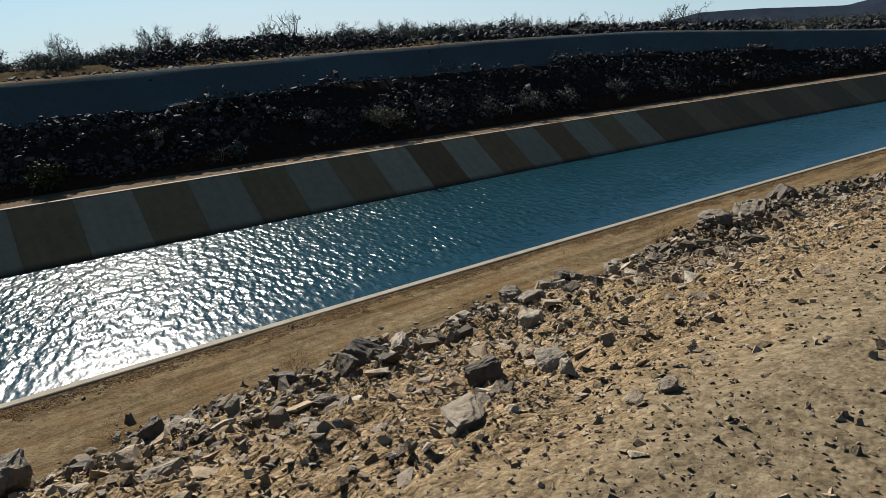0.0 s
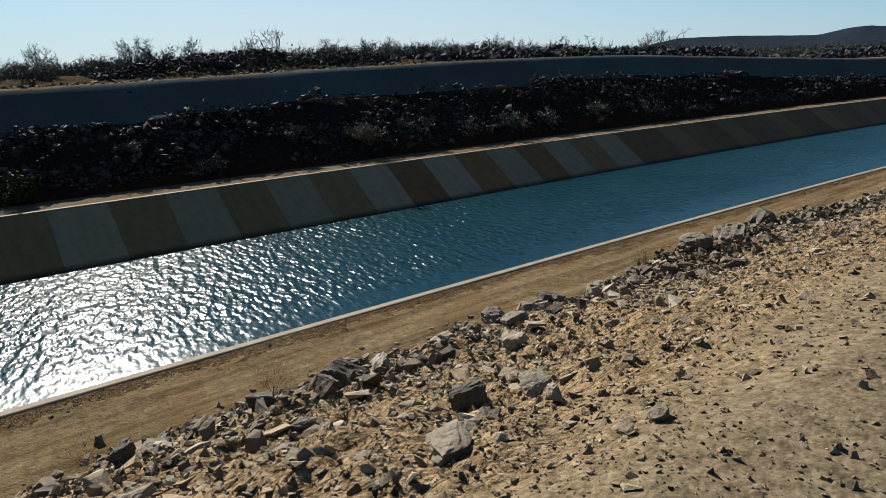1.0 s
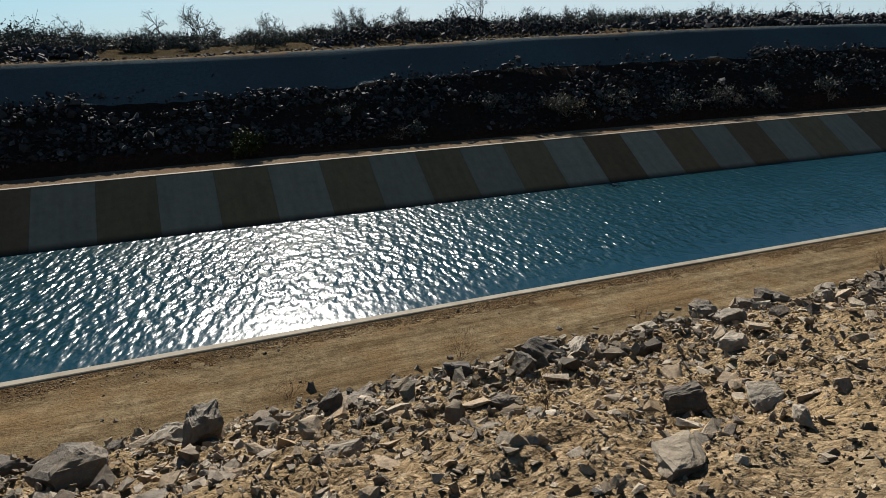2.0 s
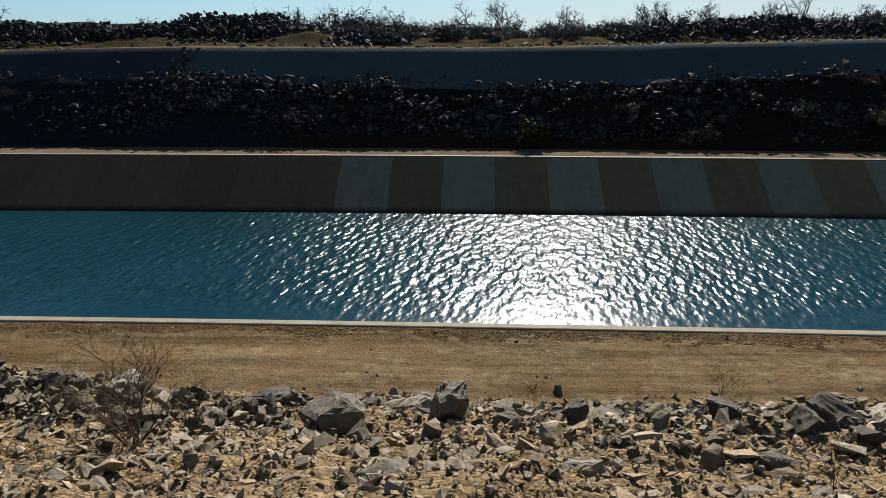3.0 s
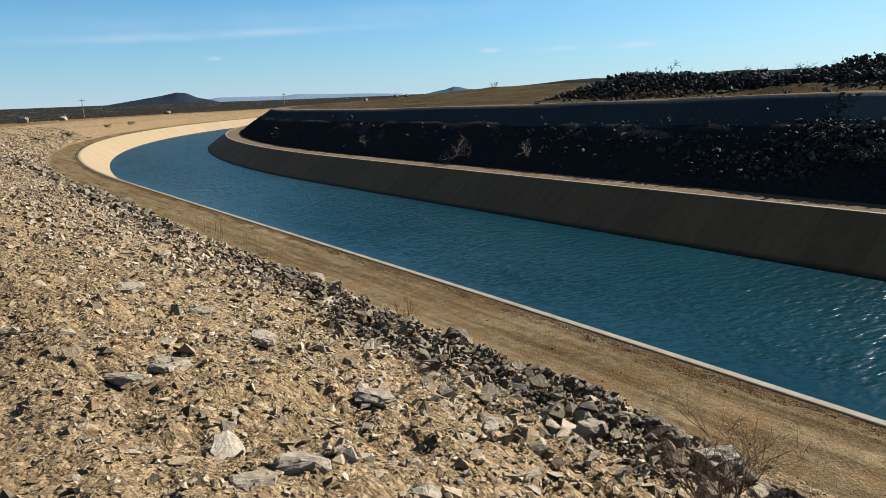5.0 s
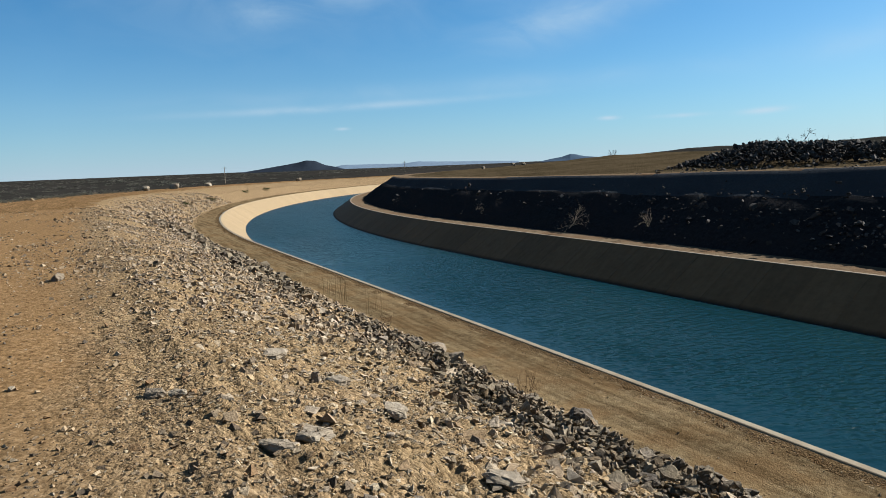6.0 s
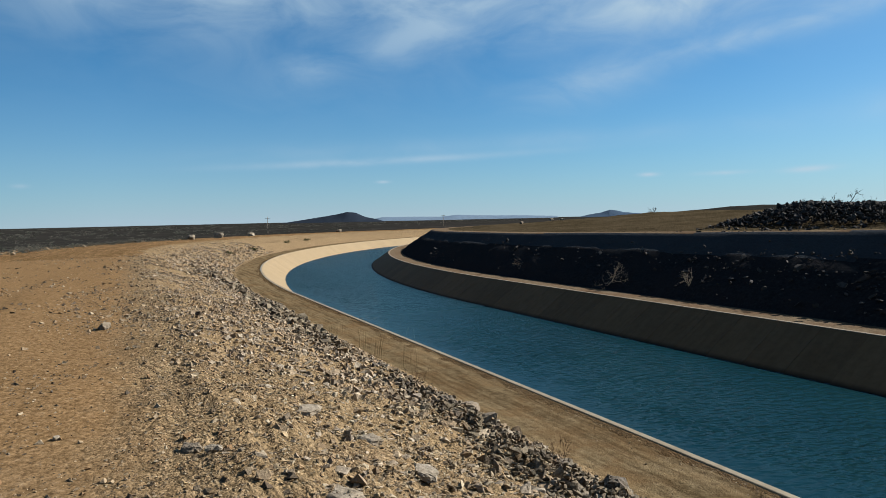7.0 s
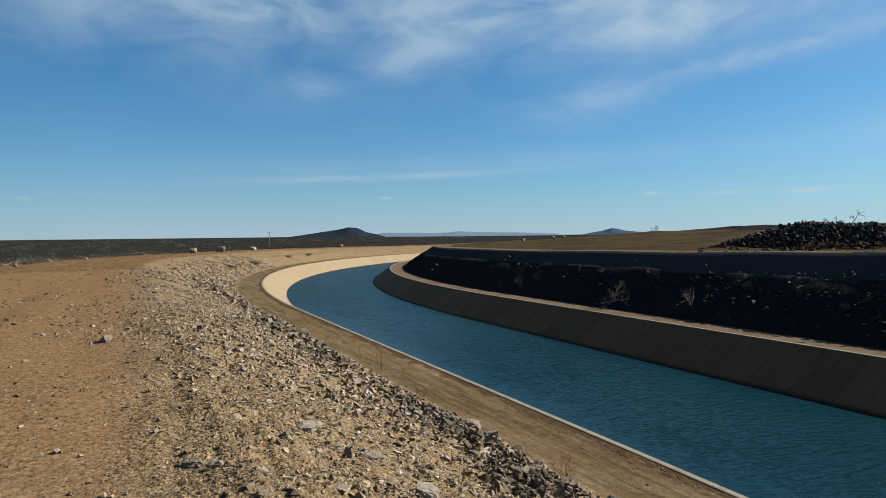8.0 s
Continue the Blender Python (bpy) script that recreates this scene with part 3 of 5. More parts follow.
    for k in range(len(poly)):
        c = ((py[k] > out[:, 1]) != (qy[k] > out[:, 1])) & (out[:, 0] < (qx[k] - px[k]) * (out[:, 1] - py[k]) / (qy[k] - py[k] + 1e-12) + px[k])
        inside ^= c
    out = out[~inside]
    from mathutils import geometry
    allp = pts + [Vector(p) for p in out.tolist()]
    edges = [(i, (i + 1) % len(pts)) for i in range(len(pts))]
    vo, _, fo, orig, _, _ = geometry.delaunay_2d_cdt(allp, edges, [], 0, 1e-4)
    base = len(verts)
    remap = {}
    for i, (p, o) in enumerate(zip(vo, orig)):
        src = min(o) if o else -1
        if 0 <= src < len(pts):
            remap[i] = ring[src]
        else:
            r = math.hypot(p.x, p.y)
            side = 1 / (1 + math.exp(-(p.y + 0.35 * p.x * (p.x < 0) - 40) / 60))
            z = -3.6 + side * 5.6 * math.exp(-r / 900) - 3.0 * (1 - math.exp(-r / 1500)) * side + 0.8 * float(fbm(p.x * 0.01, p.y * 0.01, 3, 71))
            remap[i] = len(verts)
            verts.append((p.x, p.y, z))
    for f in fo:
        c = np.mean([(vo[i].x, vo[i].y) for i in f], axis=0)
        hit = ((py > c[1]) != (qy > c[1])) & (c[0] < (qx - px) * (c[1] - py) / (qy - py + 1e-12) + px)
        if hit.sum() % 2 == 0:
            faces.append(tuple(remap[i] for i in f))
            idx.append(6)
    g = mesh_obj("ground", verts, faces, [ROAD, SLOPE, BERM, FAR_BERM, BANK_LOW, BANK_UP, SCRUB, TOP, BANK_LOW_SHADED, BANK_UP_SHADED, FOOT_EARTH, KERB_DIRT], idx, smooth=True)
    bm = bmesh.new()
    bm.from_mesh(g.data)
    bmesh.ops.recalc_face_normals(bm, faces=bm.faces)
    if sum(f.normal.z for f in bm.faces) < 0:
        bmesh.ops.reverse_faces(bm, faces=bm.faces)
    bm.to_mesh(g.data)
    bm.free()
    tagged(g, "dry earth embankment, canal banks and scrubland plain", "ground", kind="structure")


build_ground()


# ---- canal: water, kerbs, lining ----
def ribbon(name, ss, profile, edge, material, label, category):
    """Sweep a closed profile (across, height) along an edge of the canal."""
    verts, faces = [], []
    n = len(profile)
    for s in ss:
        for (v, z) in profile:
            x, y = plan(s, edge(s) + v)
            verts.append((float(x), float(y), z))
    for i in range(len(ss) - 1):
        for j in range(n):
            a, b = i * n + j, i * n + (j + 1) % n
            faces.append((a, b, b + n, a + n))
    faces += [tuple(range(n))[::-1], tuple(range((len(ss) - 1) * n, len(ss) * n))]
    ob = mesh_obj(name, verts, faces, material)
    bm = bmesh.new()
    bm.from_mesh(ob.data)
    bmesh.ops.recalc_face_normals(bm, faces=bm.faces)
    bm.to_mesh(ob.data)
    bm.free()
    return tagged(ob, label, category, kind="structure")


SK = stations(1.2, 0.02, S_LO, S_HI)
ribbon("kerb_near", SK, [(-0.18, KERB_Z - 0.3), (-0.18, KERB_Z), (-0.16, KERB_Z + 0.01), (0.0, KERB_Z + 0.01), (0.03, KERB_Z - 0.02), (0.03, KERB_Z - 0.3)],
       lambda s: 0.0, KERB, "pale concrete kerb along the top of the canal lining", "kerb")
ribbon("kerb_far", SK, [(0.24, KERB_Z - 0.3), (0.24, KERB_Z + 0.03), (0.22, KERB_Z + 0.05), (0.0, KERB_Z + 0.05), (-0.03, KERB_Z + 0.02), (-0.03, KERB_Z - 0.3)],
       lambda s: float(width(s)), DUSTY_KERB, "pale concrete kerb along the far lining, dusty with earth", "kerb")
DEEP = 2.6
near_lining = ribbon("lining_near", SK, [(0.0, KERB_Z), (DEEP * RUN, KERB_Z - DEEP), (DEEP * RUN, KERB_Z - DEEP - 0.3), (0.0, KERB_Z - 0.3)],
                     lambda s: 0.0, BACKING, "sloping concrete canal lining in the sun", "canal lining")
far_lining = ribbon("lining_far", SK, [(0.0, KERB_Z), (-DEEP * RUN, KERB_Z - DEEP), (-DEEP * RUN, KERB_Z - DEEP - 0.3), (0.0, KERB_Z - 0.3)],
                    lambda s: float(width(s)), BACKING, "sloping canal lining of striped concrete panels in shade", "canal lining")
sw = stations(2.0, 0.02, S_LO, S_HI)
wv, wf = [], []
for s in sw:
    w = float(width(s))
    for q in (2.4, w * 0.5, w - 2.4):
        x, y = plan(s, q)
        wv.append((float(x), float(y), WATER_Z))
for i in range(len(sw) - 1):
    for j in range(2):
        a = i * 3 + j
        wf.append((a, a + 3, a + 4, a + 1))
water = mesh_obj("water", wv, wf, WATER)
if water.data.polygons[0].normal.z < 0:
    water.data.flip_normals()
tagged(water, "teal-blue rippled canal water glinting in the sun", "water", kind="structure")


# ---- stones ----
def stone_template(rng, cuts, flat, least=0.3):
    """A shard of broken rock: a block with pulled corners, some of them struck off, about 1 m long."""
    bm = bmesh.new()
    lx, ly, lz = 0.5, rng.uniform(0.26, 0.44), 0.5 * flat
    for cx in (-1, 1):
        for cy in (-1, 1):
            for cz in (-1, 1):
                k = rng.uniform(least, 1.0, 3)
                p = np.array([cx * lx * k[0], cy * ly * k[1], cz * lz * k[2]])
                if rng.uniform() < cuts:
                    for ax in range(3):
                        q = p.copy()
                        q[ax] *= rng.uniform(0.35, 0.75)
                        bm.verts.new(q)
                else:
                    bm.verts.new(p)
    res = bmesh.ops.convex_hull(bm, input=bm.verts)
    dead = {g for g in res["geom_interior"] + res["geom_unused"] if isinstance(g, bmesh.types.BMVert)}
    bmesh.ops.delete(bm, geom=list(dead), context="VERTS")
    bmesh.ops.triangulate(bm, faces=bm.faces)
    bm.verts.index_update()
    v = np.array([tuple(q.co) for q in bm.verts])
    f = np.array([[q.index for q in w.verts] for w in bm.faces])
    bm.free()
    return v, f


def rough_template(rng, flat, points=13):
    """A broken stone with worn, knobbly faces, about 1 m long."""
    bm = bmesh.new()
    wide = rng.uniform(0.6, 0.95)
    for _ in range(points):
        d = rng.normal(size=3)
        d = np.sign(d) * np.abs(d / np.abs(d).max()) ** 0.7 * rng.uniform(0.62, 1.0)
        bm.verts.new((0.5 * d[0], 0.5 * wide * d[1], 0.5 * flat * d[2]))
    res = bmesh.ops.convex_hull(bm, input=bm.verts)
    dead = {g for g in res["geom_interior"] + res["geom_unused"] if isinstance(g, bmesh.types.BMVert)}
    bmesh.ops.delete(bm, geom=list(dead), context="VERTS")
    bmesh.ops.subdivide_edges(bm, edges=bm.edges, cuts=1, use_grid_fill=True)
    bmesh.ops.triangulate(bm, faces=bm.faces)
    off = Vector(rng.uniform(0, 50, 3))
    for v in bm.verts:
        k = 1 + 0.16 * noise.noise(v.co * 4 + off) + 0.10 * noise.noise(v.co * 9 + off)
        v.co *= k
    bm.verts.index_update()
    v = np.array([tuple(q.co) for q in bm.verts])
    f = np.array([[q.index for q in w.verts] for w in bm.faces])
    bm.free()
    return v, f


def grit_template(rng):
    """A small knobbly stone of a dozen faces."""
    bm = bmesh.new()
    wide, flat = rng.uniform(0.6, 0.95), rng.uniform(0.26, 0.55)
    for _ in range(10):
        d = rng.normal(size=3)
        d = np.sign(d) * np.abs(d / np.abs(d).max()) ** 0.8 * rng.uniform(0.7, 1.0)
        bm.verts.new((0.5 * d[0], 0.5 * wide * d[1], 0.5 * flat * d[2]))
    res = bmesh.ops.convex_hull(bm, input=bm.verts)
    dead = {g for g in res["geom_interior"] + res["geom_unused"] if isinstance(g, bmesh.types.BMVert)}
    bmesh.ops.delete(bm, geom=list(dead), context="VERTS")
    bmesh.ops.triangulate(bm, faces=bm.faces)
    bm.verts.index_update()
    v = np.array([tuple(q.co) for q in bm.verts])
    f = np.array([[q.index for q in w.verts] for w in bm.faces])
    bm.free()
    return v, f


def tiny_template(rng):
    """A small wedge-shaped chip of six corners."""
    lx, ly, lz = 0.5, rng.uniform(0.28, 0.46), rng.uniform(0.16, 0.36)
    c = [(-ly, -lz), (ly, -lz * rng.uniform(0.3, 1.0)), (ly * rng.uniform(-0.7, 0.7), lz)]
    v = np.array([(e * lx * rng.uniform(0.6, 1.0), y, z) for e in (-1, 1) for y, z in c]) + rng.normal(0, 0.07, (6, 3))
    f = np.array([(0, 2, 1), (3, 4, 5), (0, 1, 4), (0, 4, 3), (1, 2, 5), (1, 5, 4), (2, 0, 3), (2, 3, 5)])
    return v, f


rng = np.random.RandomState(11)
TINY = [tiny_template(rng) for _ in range(40)]
ROUGH = [stone_template(rng, 0.35, rng.uniform(0.2, 0.55), 0.5) for _ in range(26)]
CHUNK = [stone_template(rng, 0.4, rng.uniform(0.4, 0.8), 0.62) for _ in range(20)]
FLAT = [stone_template(rng, 0.4, rng.uniform(0.10, 0.24)) for _ in range(16)]
WORN = [rough_template(rng, rng.uniform(0.3, 0.6)) for _ in range(24)]
BLOCK = [rough_template(rng, rng.uniform(0.5, 0.85)) for _ in range(20)]
GRIT = [grit_template(rng) for _ in range(40)]
SMALL = [stone_template(rng, 0.0, rng.uniform(0.25, 0.75)) for _ in range(20)]


def rotations(n, rng, tilt):
    yaw = rng.uniform(0, 2 * np.pi, n)
    ax, ay = rng.normal(0, tilt, n), rng.normal(0, tilt, n)
    cz, sz, cx, sx, cy, sy = np.cos(yaw), np.sin(yaw), np.cos(ax), np.sin(ax), np.cos(ay), np.sin(ay)
    o, i = np.zeros(n), np.ones(n)
    Rz = np.stack([np.stack([cz, -sz, o], -1), np.stack([sz, cz, o], -1), np.stack([o, o, i], -1)], 1)
    Rx = np.stack([np.stack([i, o, o], -1), np.stack([o, cx, -sx], -1), np.stack([o, sx, cx], -1)], 1)
    Ry = np.stack([np.stack([cy, o, sy], -1), np.stack([o, i, o], -1), np.stack([-sy, o, cy], -1)], 1)
    return Rx @ Ry @ Rz


def scatter(name, at, size, templates, material, rng, tilt=0.35, sink=0.15):
    """Many stones in one mesh."""
    n = len(at)
    R = rotations(n, rng, tilt)
    kind = rng.randint(0, len(templates), n)
    vs, fs, base = [], [], 0
    for k, (tv, tf) in enumerate(templates):
        w = np.where(kind == k)[0]
        if not len(w):
            continue
        p = np.einsum("nij,vj->nvi", R[w], tv) * size[w][:, None, None]
        p = p + at[w][:, None, :]
        p[:, :, 2] += (size[w] * (0.16 - sink))[:, None]
        vs.append(p.reshape(-1, 3))
        off = base + np.arange(len(w))[:, None, None] * len(tv)
        fs.append((tf[None] + off).reshape(-1, 3))
        base += len(w) * len(tv)
    V, F = np.concatenate(vs), np.concatenate(fs)
    me = bpy.data.meshes.new(name)
    me.vertices.add(len(V))
    me.vertices.foreach_set("co", V.ravel().astype(np.float32))
    me.loops.add(F.size)
    me.loops.foreach_set("vertex_index", F.ravel().astype(np.int32))
    me.polygons.add(len(F))
    me.polygons.foreach_set("loop_start", np.arange(0, F.size, 3, dtype=np.int32))
    me.polygons.foreach_set("use_smooth", np.zeros(len(F), dtype=bool))
    me.materials.append(material)
    me.update(calc_edges=True)
    me.validate()
    return new(name, me)


def near_points(n, s_mid, s_spread, y_lo, y_hi, rng, power=1.0):
    s = s_mid + s_spread * np.sinh(rng.uniform(-1, 1, n) * 2.6) / math.sinh(2.6)
    y = y_lo + (y_hi - y_lo) * rng.uniform(0, 1, n) ** power
    return s, y


def put_near(s, y):
    v = y - NEAR_Y
    x, yy = plan(s, v)
    return np.stack([x, yy, near_ground(s, v)], -1)


def power_sizes(n, lo, hi, a, rng):
    u = rng.uniform(0, 1, n)
    return (lo ** -a + u * (hi ** -a - lo ** -a)) ** (-1 / a)


def near_rubble():
    rng = np.random.RandomState(21)
    # broken stone over the whole slope: dense and small close by, coarser farther along
    for count, lo, hi, small, big, label in (
            (36000, -11.5, 1.5, 0.024, 0.12, "dense small broken stone on the sunlit embankment slope"),
            (28000, 1.5, 9.5, 0.022, 0.13, "small pale stone trodden into the earth of the slope"),
            (18000, 9.5, 34, 0.045, 0.15, "small broken stone on the slope farther along the canal"),
            (6000, -34, -11.5, 0.055, 0.18, "broken stone on the slope towards the straight reach"),
            (7000, 34, 120, 0.10, 0.30, "broken stone on the slope round the bend")):
        s = rng.uniform(lo, hi, count)
        e = edge_y(s)
        y = e - 0.3 + (8.7 - e) * rng.uniform(0, 1, count) ** 0.95
        keep = rng.uniform(0, 1, count) < 0.06 + 0.94 * np.clip((y - e - 0.1 + 1.3 * fbm(s * 0.5, y * 0.5, 3, 91)) / 1.3, 0, 1)
        s, y = s[keep], y[keep]
        size = power_sizes(len(s), small, big, 1.7, rng) * np.clip(0.45 + 0.15 * (y - edge_y(s) + 0.6), 0.5, 1.25)
        ob = scatter("slope_rubble", put_near(s, y), size, GRIT if count > 20000 else TINY, EARTHSTONE if lo == 1.5 else STONE, rng, 0.4 if lo == 1.5 else 0.7, 0.1 if lo == 1.5 else 0.03)
        tagged(ob, label, "rubble", kind="stuff")
    s, y = near_points(6200, 2, 45, 0.8, 8.2, rng, 0.8)
    keep = y > edge_y(s) + 0.15 + 0.6 * rng.uniform(0, 1, len(s))
    s, y = s[keep], y[keep]
    size = power_sizes(len(s), 0.075, 0.30, 1.9, rng) * np.clip(0.35 + 0.14 * y, 0.4, 1.1)
    by = np.abs(s) < 13
    ob = scatter("slope_rocks", put_near(s[by], y[by]), size[by], WORN, STONE, rng, 0.5, 0.06)
    tagged(ob, "fist-sized worn angular rocks scattered over the slope", "rocks", kind="stuff")
    ob = scatter("slope_rocks", put_near(s[~by], y[~by]), size[~by], ROUGH, STONE, rng, 0.4, 0.1)
    tagged(ob, "angular rocks on the slope farther along the canal", "rocks", kind="stuff")
    s, y = near_points(3200, 2, 32, 0.7, 5.6, rng, 0.9)
    keep = y > edge_y(s) + 0.1
    s, y = s[keep], y[keep]
    size = power_sizes(len(s), 0.045, 0.26, 1.8, rng) * np.clip(0.5 + 0.12 * y, 0.5, 1.2)
    ob = scatter("flat_stones", put_near(s, y), size, FLAT, PALESTONE, rng, 0.22, 0.05)
    tagged(ob, "pale flat shards of rock lying on the slope", "stones", kind="stuff")
    # coarser dark stone heaped along the break of the slope
    s, y = near_points(15500, 4, 50, 0, 1, rng)
    y = 5.0 + 0.5 * value_noise(s * 0.3, s * 0, 21) + rng.normal(0, 1, len(s)) * np.interp(s, [-20, 0, 8, 20], [0.6, 0.55, 0.42, 0.38])
    gate = value_noise(s * 0.45, s * 0 + 8.1, 33) + 0.42 > rng.uniform(0, 0.55, len(s))
    s, y = s[gate], y[gate]
    size = power_sizes(len(s), 0.05, 0.30, 1.65, rng) * (1 + np.clip(np.abs(s) - 4, 0, 60) / 38)
    p = put_near(s, y)
    p[:, 2] += np.minimum(np.abs(rng.normal(0, 0.10, len(s))), 0.18) * np.clip(0.14 / size, 0, 1) * np.exp(-((y - 5.1) / 0.6) ** 2)
    by = (np.abs(s) < 16) & (size > 0.085)
    ob = scatter("rock_windrow", p[by], size[by] * 0.92, WORN + BLOCK, DARKSTONE, rng, 0.35, 0.08)
    tagged(ob, "coarse grey-brown rocks heaped along the break of the slope", "rock row", kind="stuff")
    p, size = p[~by], size[~by]
    ob = scatter("rock_windrow", p, size, CHUNK[:10] + ROUGH, DARKSTONE, rng, 0.42, 0.05)
    tagged(ob, "row of coarse dark rocks along the break of the slope", "rock row", kind="stuff")
    # gravel on the road and shoulder
    s, y = near_points(38000, 7, 42, -7, 2.2, rng, 0.6)
    clump = fbm(s * 0.5, y * 0.9, 3, 95)
    keep = rng.uniform(0, 1, len(s)) < np.clip(0.36 + 1.4 * clump + 0.3 * np.clip(y + 0.8, -1, 1.5), 0.06, 1)
    s, y = s[keep], y[keep]
    size = power_sizes(len(s), 0.018, 0.11, 2.5, rng) * (1 + np.clip(np.hypot(s, y) - 8, 0, 50) / 30)
    ob = scatter("road_gravel", put_near(s, y), size, TINY, PEBBLE, rng, 0.5, 0.05)
    tagged(ob, "fine gravel and small stones scattered over the dirt road", "gravel", kind="stuff")
    # pebbles and crumbs on the sandy shoulder
    n = 26000
    s = -9.5 + 15.5 * rng.uniform(0, 1, n)
    y = edge_y(s) + 0.9 - 3.6 * rng.uniform(0, 1, n) ** 1.25
    keep = rng.uniform(0, 1, n) < np.clip(0.55 + 1.5 * fbm(s * 0.8, y * 0.8, 3, 96), 0.12, 1)
    s, y = s[keep], y[keep]
    ob = scatter("shoulder_gravel", put_near(s, y), power_sizes(len(s), 0.012, 0.075, 2.3, rng), GRIT, PEBBLE, rng, 0.45, 0.06)
    tagged(ob, "brown pebbles and crumbs strewn over the sandy shoulder", "gravel", kind="stuff")
    # dark clods along the kerb
    s, y = near_points(9000, 2, 45, 10.5, 11.15, rng, 0.4)
    keep = value_noise(s * 0.9, s * 0, 98) + 0.35 > rng.uniform(0, 0.7, len(s))
    s, y = s[keep], y[keep]
    ob = scatter("kerbside_clods", put_near(s, y), power_sizes(len(s), 0.014, 0.05, 2.4, rng), TINY, PEBBLE, rng, 0.5, 0.12)
    tagged(ob, "dark crumbs of soil and stone lying along the kerb", "clods", kind="stuff")
    # crumbs on the berm
    s, y = near_points(6000, 2, 50, 8.5, 11.1, rng, 1.0)
    strip = 10.55 + 0.5 * value_noise(s * 0.6, s * 0, 97)
    keep = (rng.uniform(0, 1, len(s)) < 0.12) | (y < 9.0) | (y > strip)
    s, y = s[keep], y[keep]
    size = power_sizes(len(s), 0.018, 0.08, 2.5, rng)
    ob = scatter("berm_gravel", put_near(s, y), size, SMALL, PEBBLE, rng, 0.5, 0.1)
    tagged(ob, "scattered stones on the flat berm beside the kerb", "gravel", kind="stuff")


near_rubble()


def far_points(s, u):
    x, y = plan(s, width(s) + u)
    return np.stack([x, y, far_ground(s, u)], -1)


def far_rubble():
    rng = np.random.RandomState(31)
    n = 34000
    s = -12 + 95 * np.sinh(rng.uniform(-1, 1, n) * 1.4) / math.sinh(1.4)
    ul = FOOT + (ledge_z(s) - KERB_Z) * RUN
    u = FOOT + 0.5 + (ul - FOOT - 0.1) * rng.uniform(0, 1, n) + 0.4 * fbm(s * 0.3, s * 0, 3, 101)
    dense = np.clip(0.62 + 2.6 * fbm(s * 0.16, u * 0.9, 4, 103), 0.08, 1) * np.interp(-s, [-40, -22, -12], [0.05, 0.12, 1.0])
    k = rng.uniform(0, 1, n) < dense
    s, u = s[k], u[k]
    size = power_sizes(len(s), 0.11, 0.6, 1.9, rng)
    p = far_points(s, u)
    p[:, 2] += np.abs(rng.normal(0, 0.2, len(s))) * np.clip(0.5 + 2 * fbm(s * 0.5, u * 0.9, 3, 107), 0, 1.4)
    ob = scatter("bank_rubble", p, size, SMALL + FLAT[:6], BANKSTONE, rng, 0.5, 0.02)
    tagged(ob, "dark blasted rubble lying on the shaded lower bank", "rubble", kind="stuff")
    # stray stones on the smoother upper bank, and a spill of rubble down it
    n = 420
    s = rng.uniform(-110, 70, n)
    ul = FOOT + (ledge_z(s) - KERB_Z) * RUN
    uc = FOOT + (crest_z(s) - KERB_Z) * RUN
    u = ul + (uc - ul) * rng.uniform(0, 1, n) ** 1.7
    m = 260
    s2 = 14.6 + rng.normal(0, 0.35, m)
    u2 = rng.uniform(FOOT + 1, FOOT + 6.5, m)
    s, u = np.concatenate([s, s2]), np.concatenate([u, u2])
    size = np.concatenate([power_sizes(n, 0.06, 0.3, 2.2, rng), power_sizes(m, 0.12, 0.35, 1.6, rng)])
    q = 900
    s3 = np.concatenate([rng.uniform(-70, 40, q // 2), rng.uniform(-30, 12, q // 2)])
    s, u = np.concatenate([s, s3]), np.concatenate([u, FOOT + (crest_z(s3) - KERB_Z) * RUN + 0.3 + 7 * rng.uniform(0, 1, q) ** 1.3])
    size = np.concatenate([size, power_sizes(q, 0.1, 0.5, 1.8, rng)])
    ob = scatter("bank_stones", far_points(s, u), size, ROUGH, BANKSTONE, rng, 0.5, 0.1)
    tagged(ob, "stray stones and a rubble spill on the upper bank", "stones", kind="stuff")


far_rubble()


def heap(label, s0, s1, du, height, wide, count, lo, hi, seed, material=BANKSTONE, tall=(1, 1, 1, 1)):
    """A long heap of dumped rock on the bank top, built of its stones."""
    rng = np.random.RandomState(seed)
    s = rng.uniform(s0, s1, count)
    side = rng.normal(0, 0.4, count)
    uc = FOOT + (crest_z(s) - KERB_Z) * RUN
    u = uc + du + side * wide
    ends = np.clip((s - s0) / (0.12 * (s1 - s0)), 0, 1) * np.clip((s1 - s) / (0.32 * (s1 - s0)), 0, 1)
    body = height * np.clip(1 - (side / 0.95) ** 2, 0, 1) * ends ** 0.7 * (0.72 + 0.8 * fbm(s * 0.16, u * 0.25, 3, seed)) * np.interp((s - s0) / (s1 - s0), [0, 0.4, 0.75, 1], tall)
    p = far_points(s, u)
    p[:, 2] += np.maximum(body, 0) * np.sqrt(rng.uniform(0.0, 1, count))
    size = power_sizes(count, lo, hi, 1.5, rng)
    ob = scatter("rock_heap", p, size, SMALL, material, rng, 0.7, 0.0)
    return tagged(ob, label, "rock heap", kind="stuff")


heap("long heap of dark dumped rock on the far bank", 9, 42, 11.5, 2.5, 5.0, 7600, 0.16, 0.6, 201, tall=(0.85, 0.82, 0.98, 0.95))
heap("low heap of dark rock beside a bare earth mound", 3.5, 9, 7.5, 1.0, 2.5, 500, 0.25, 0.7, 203)
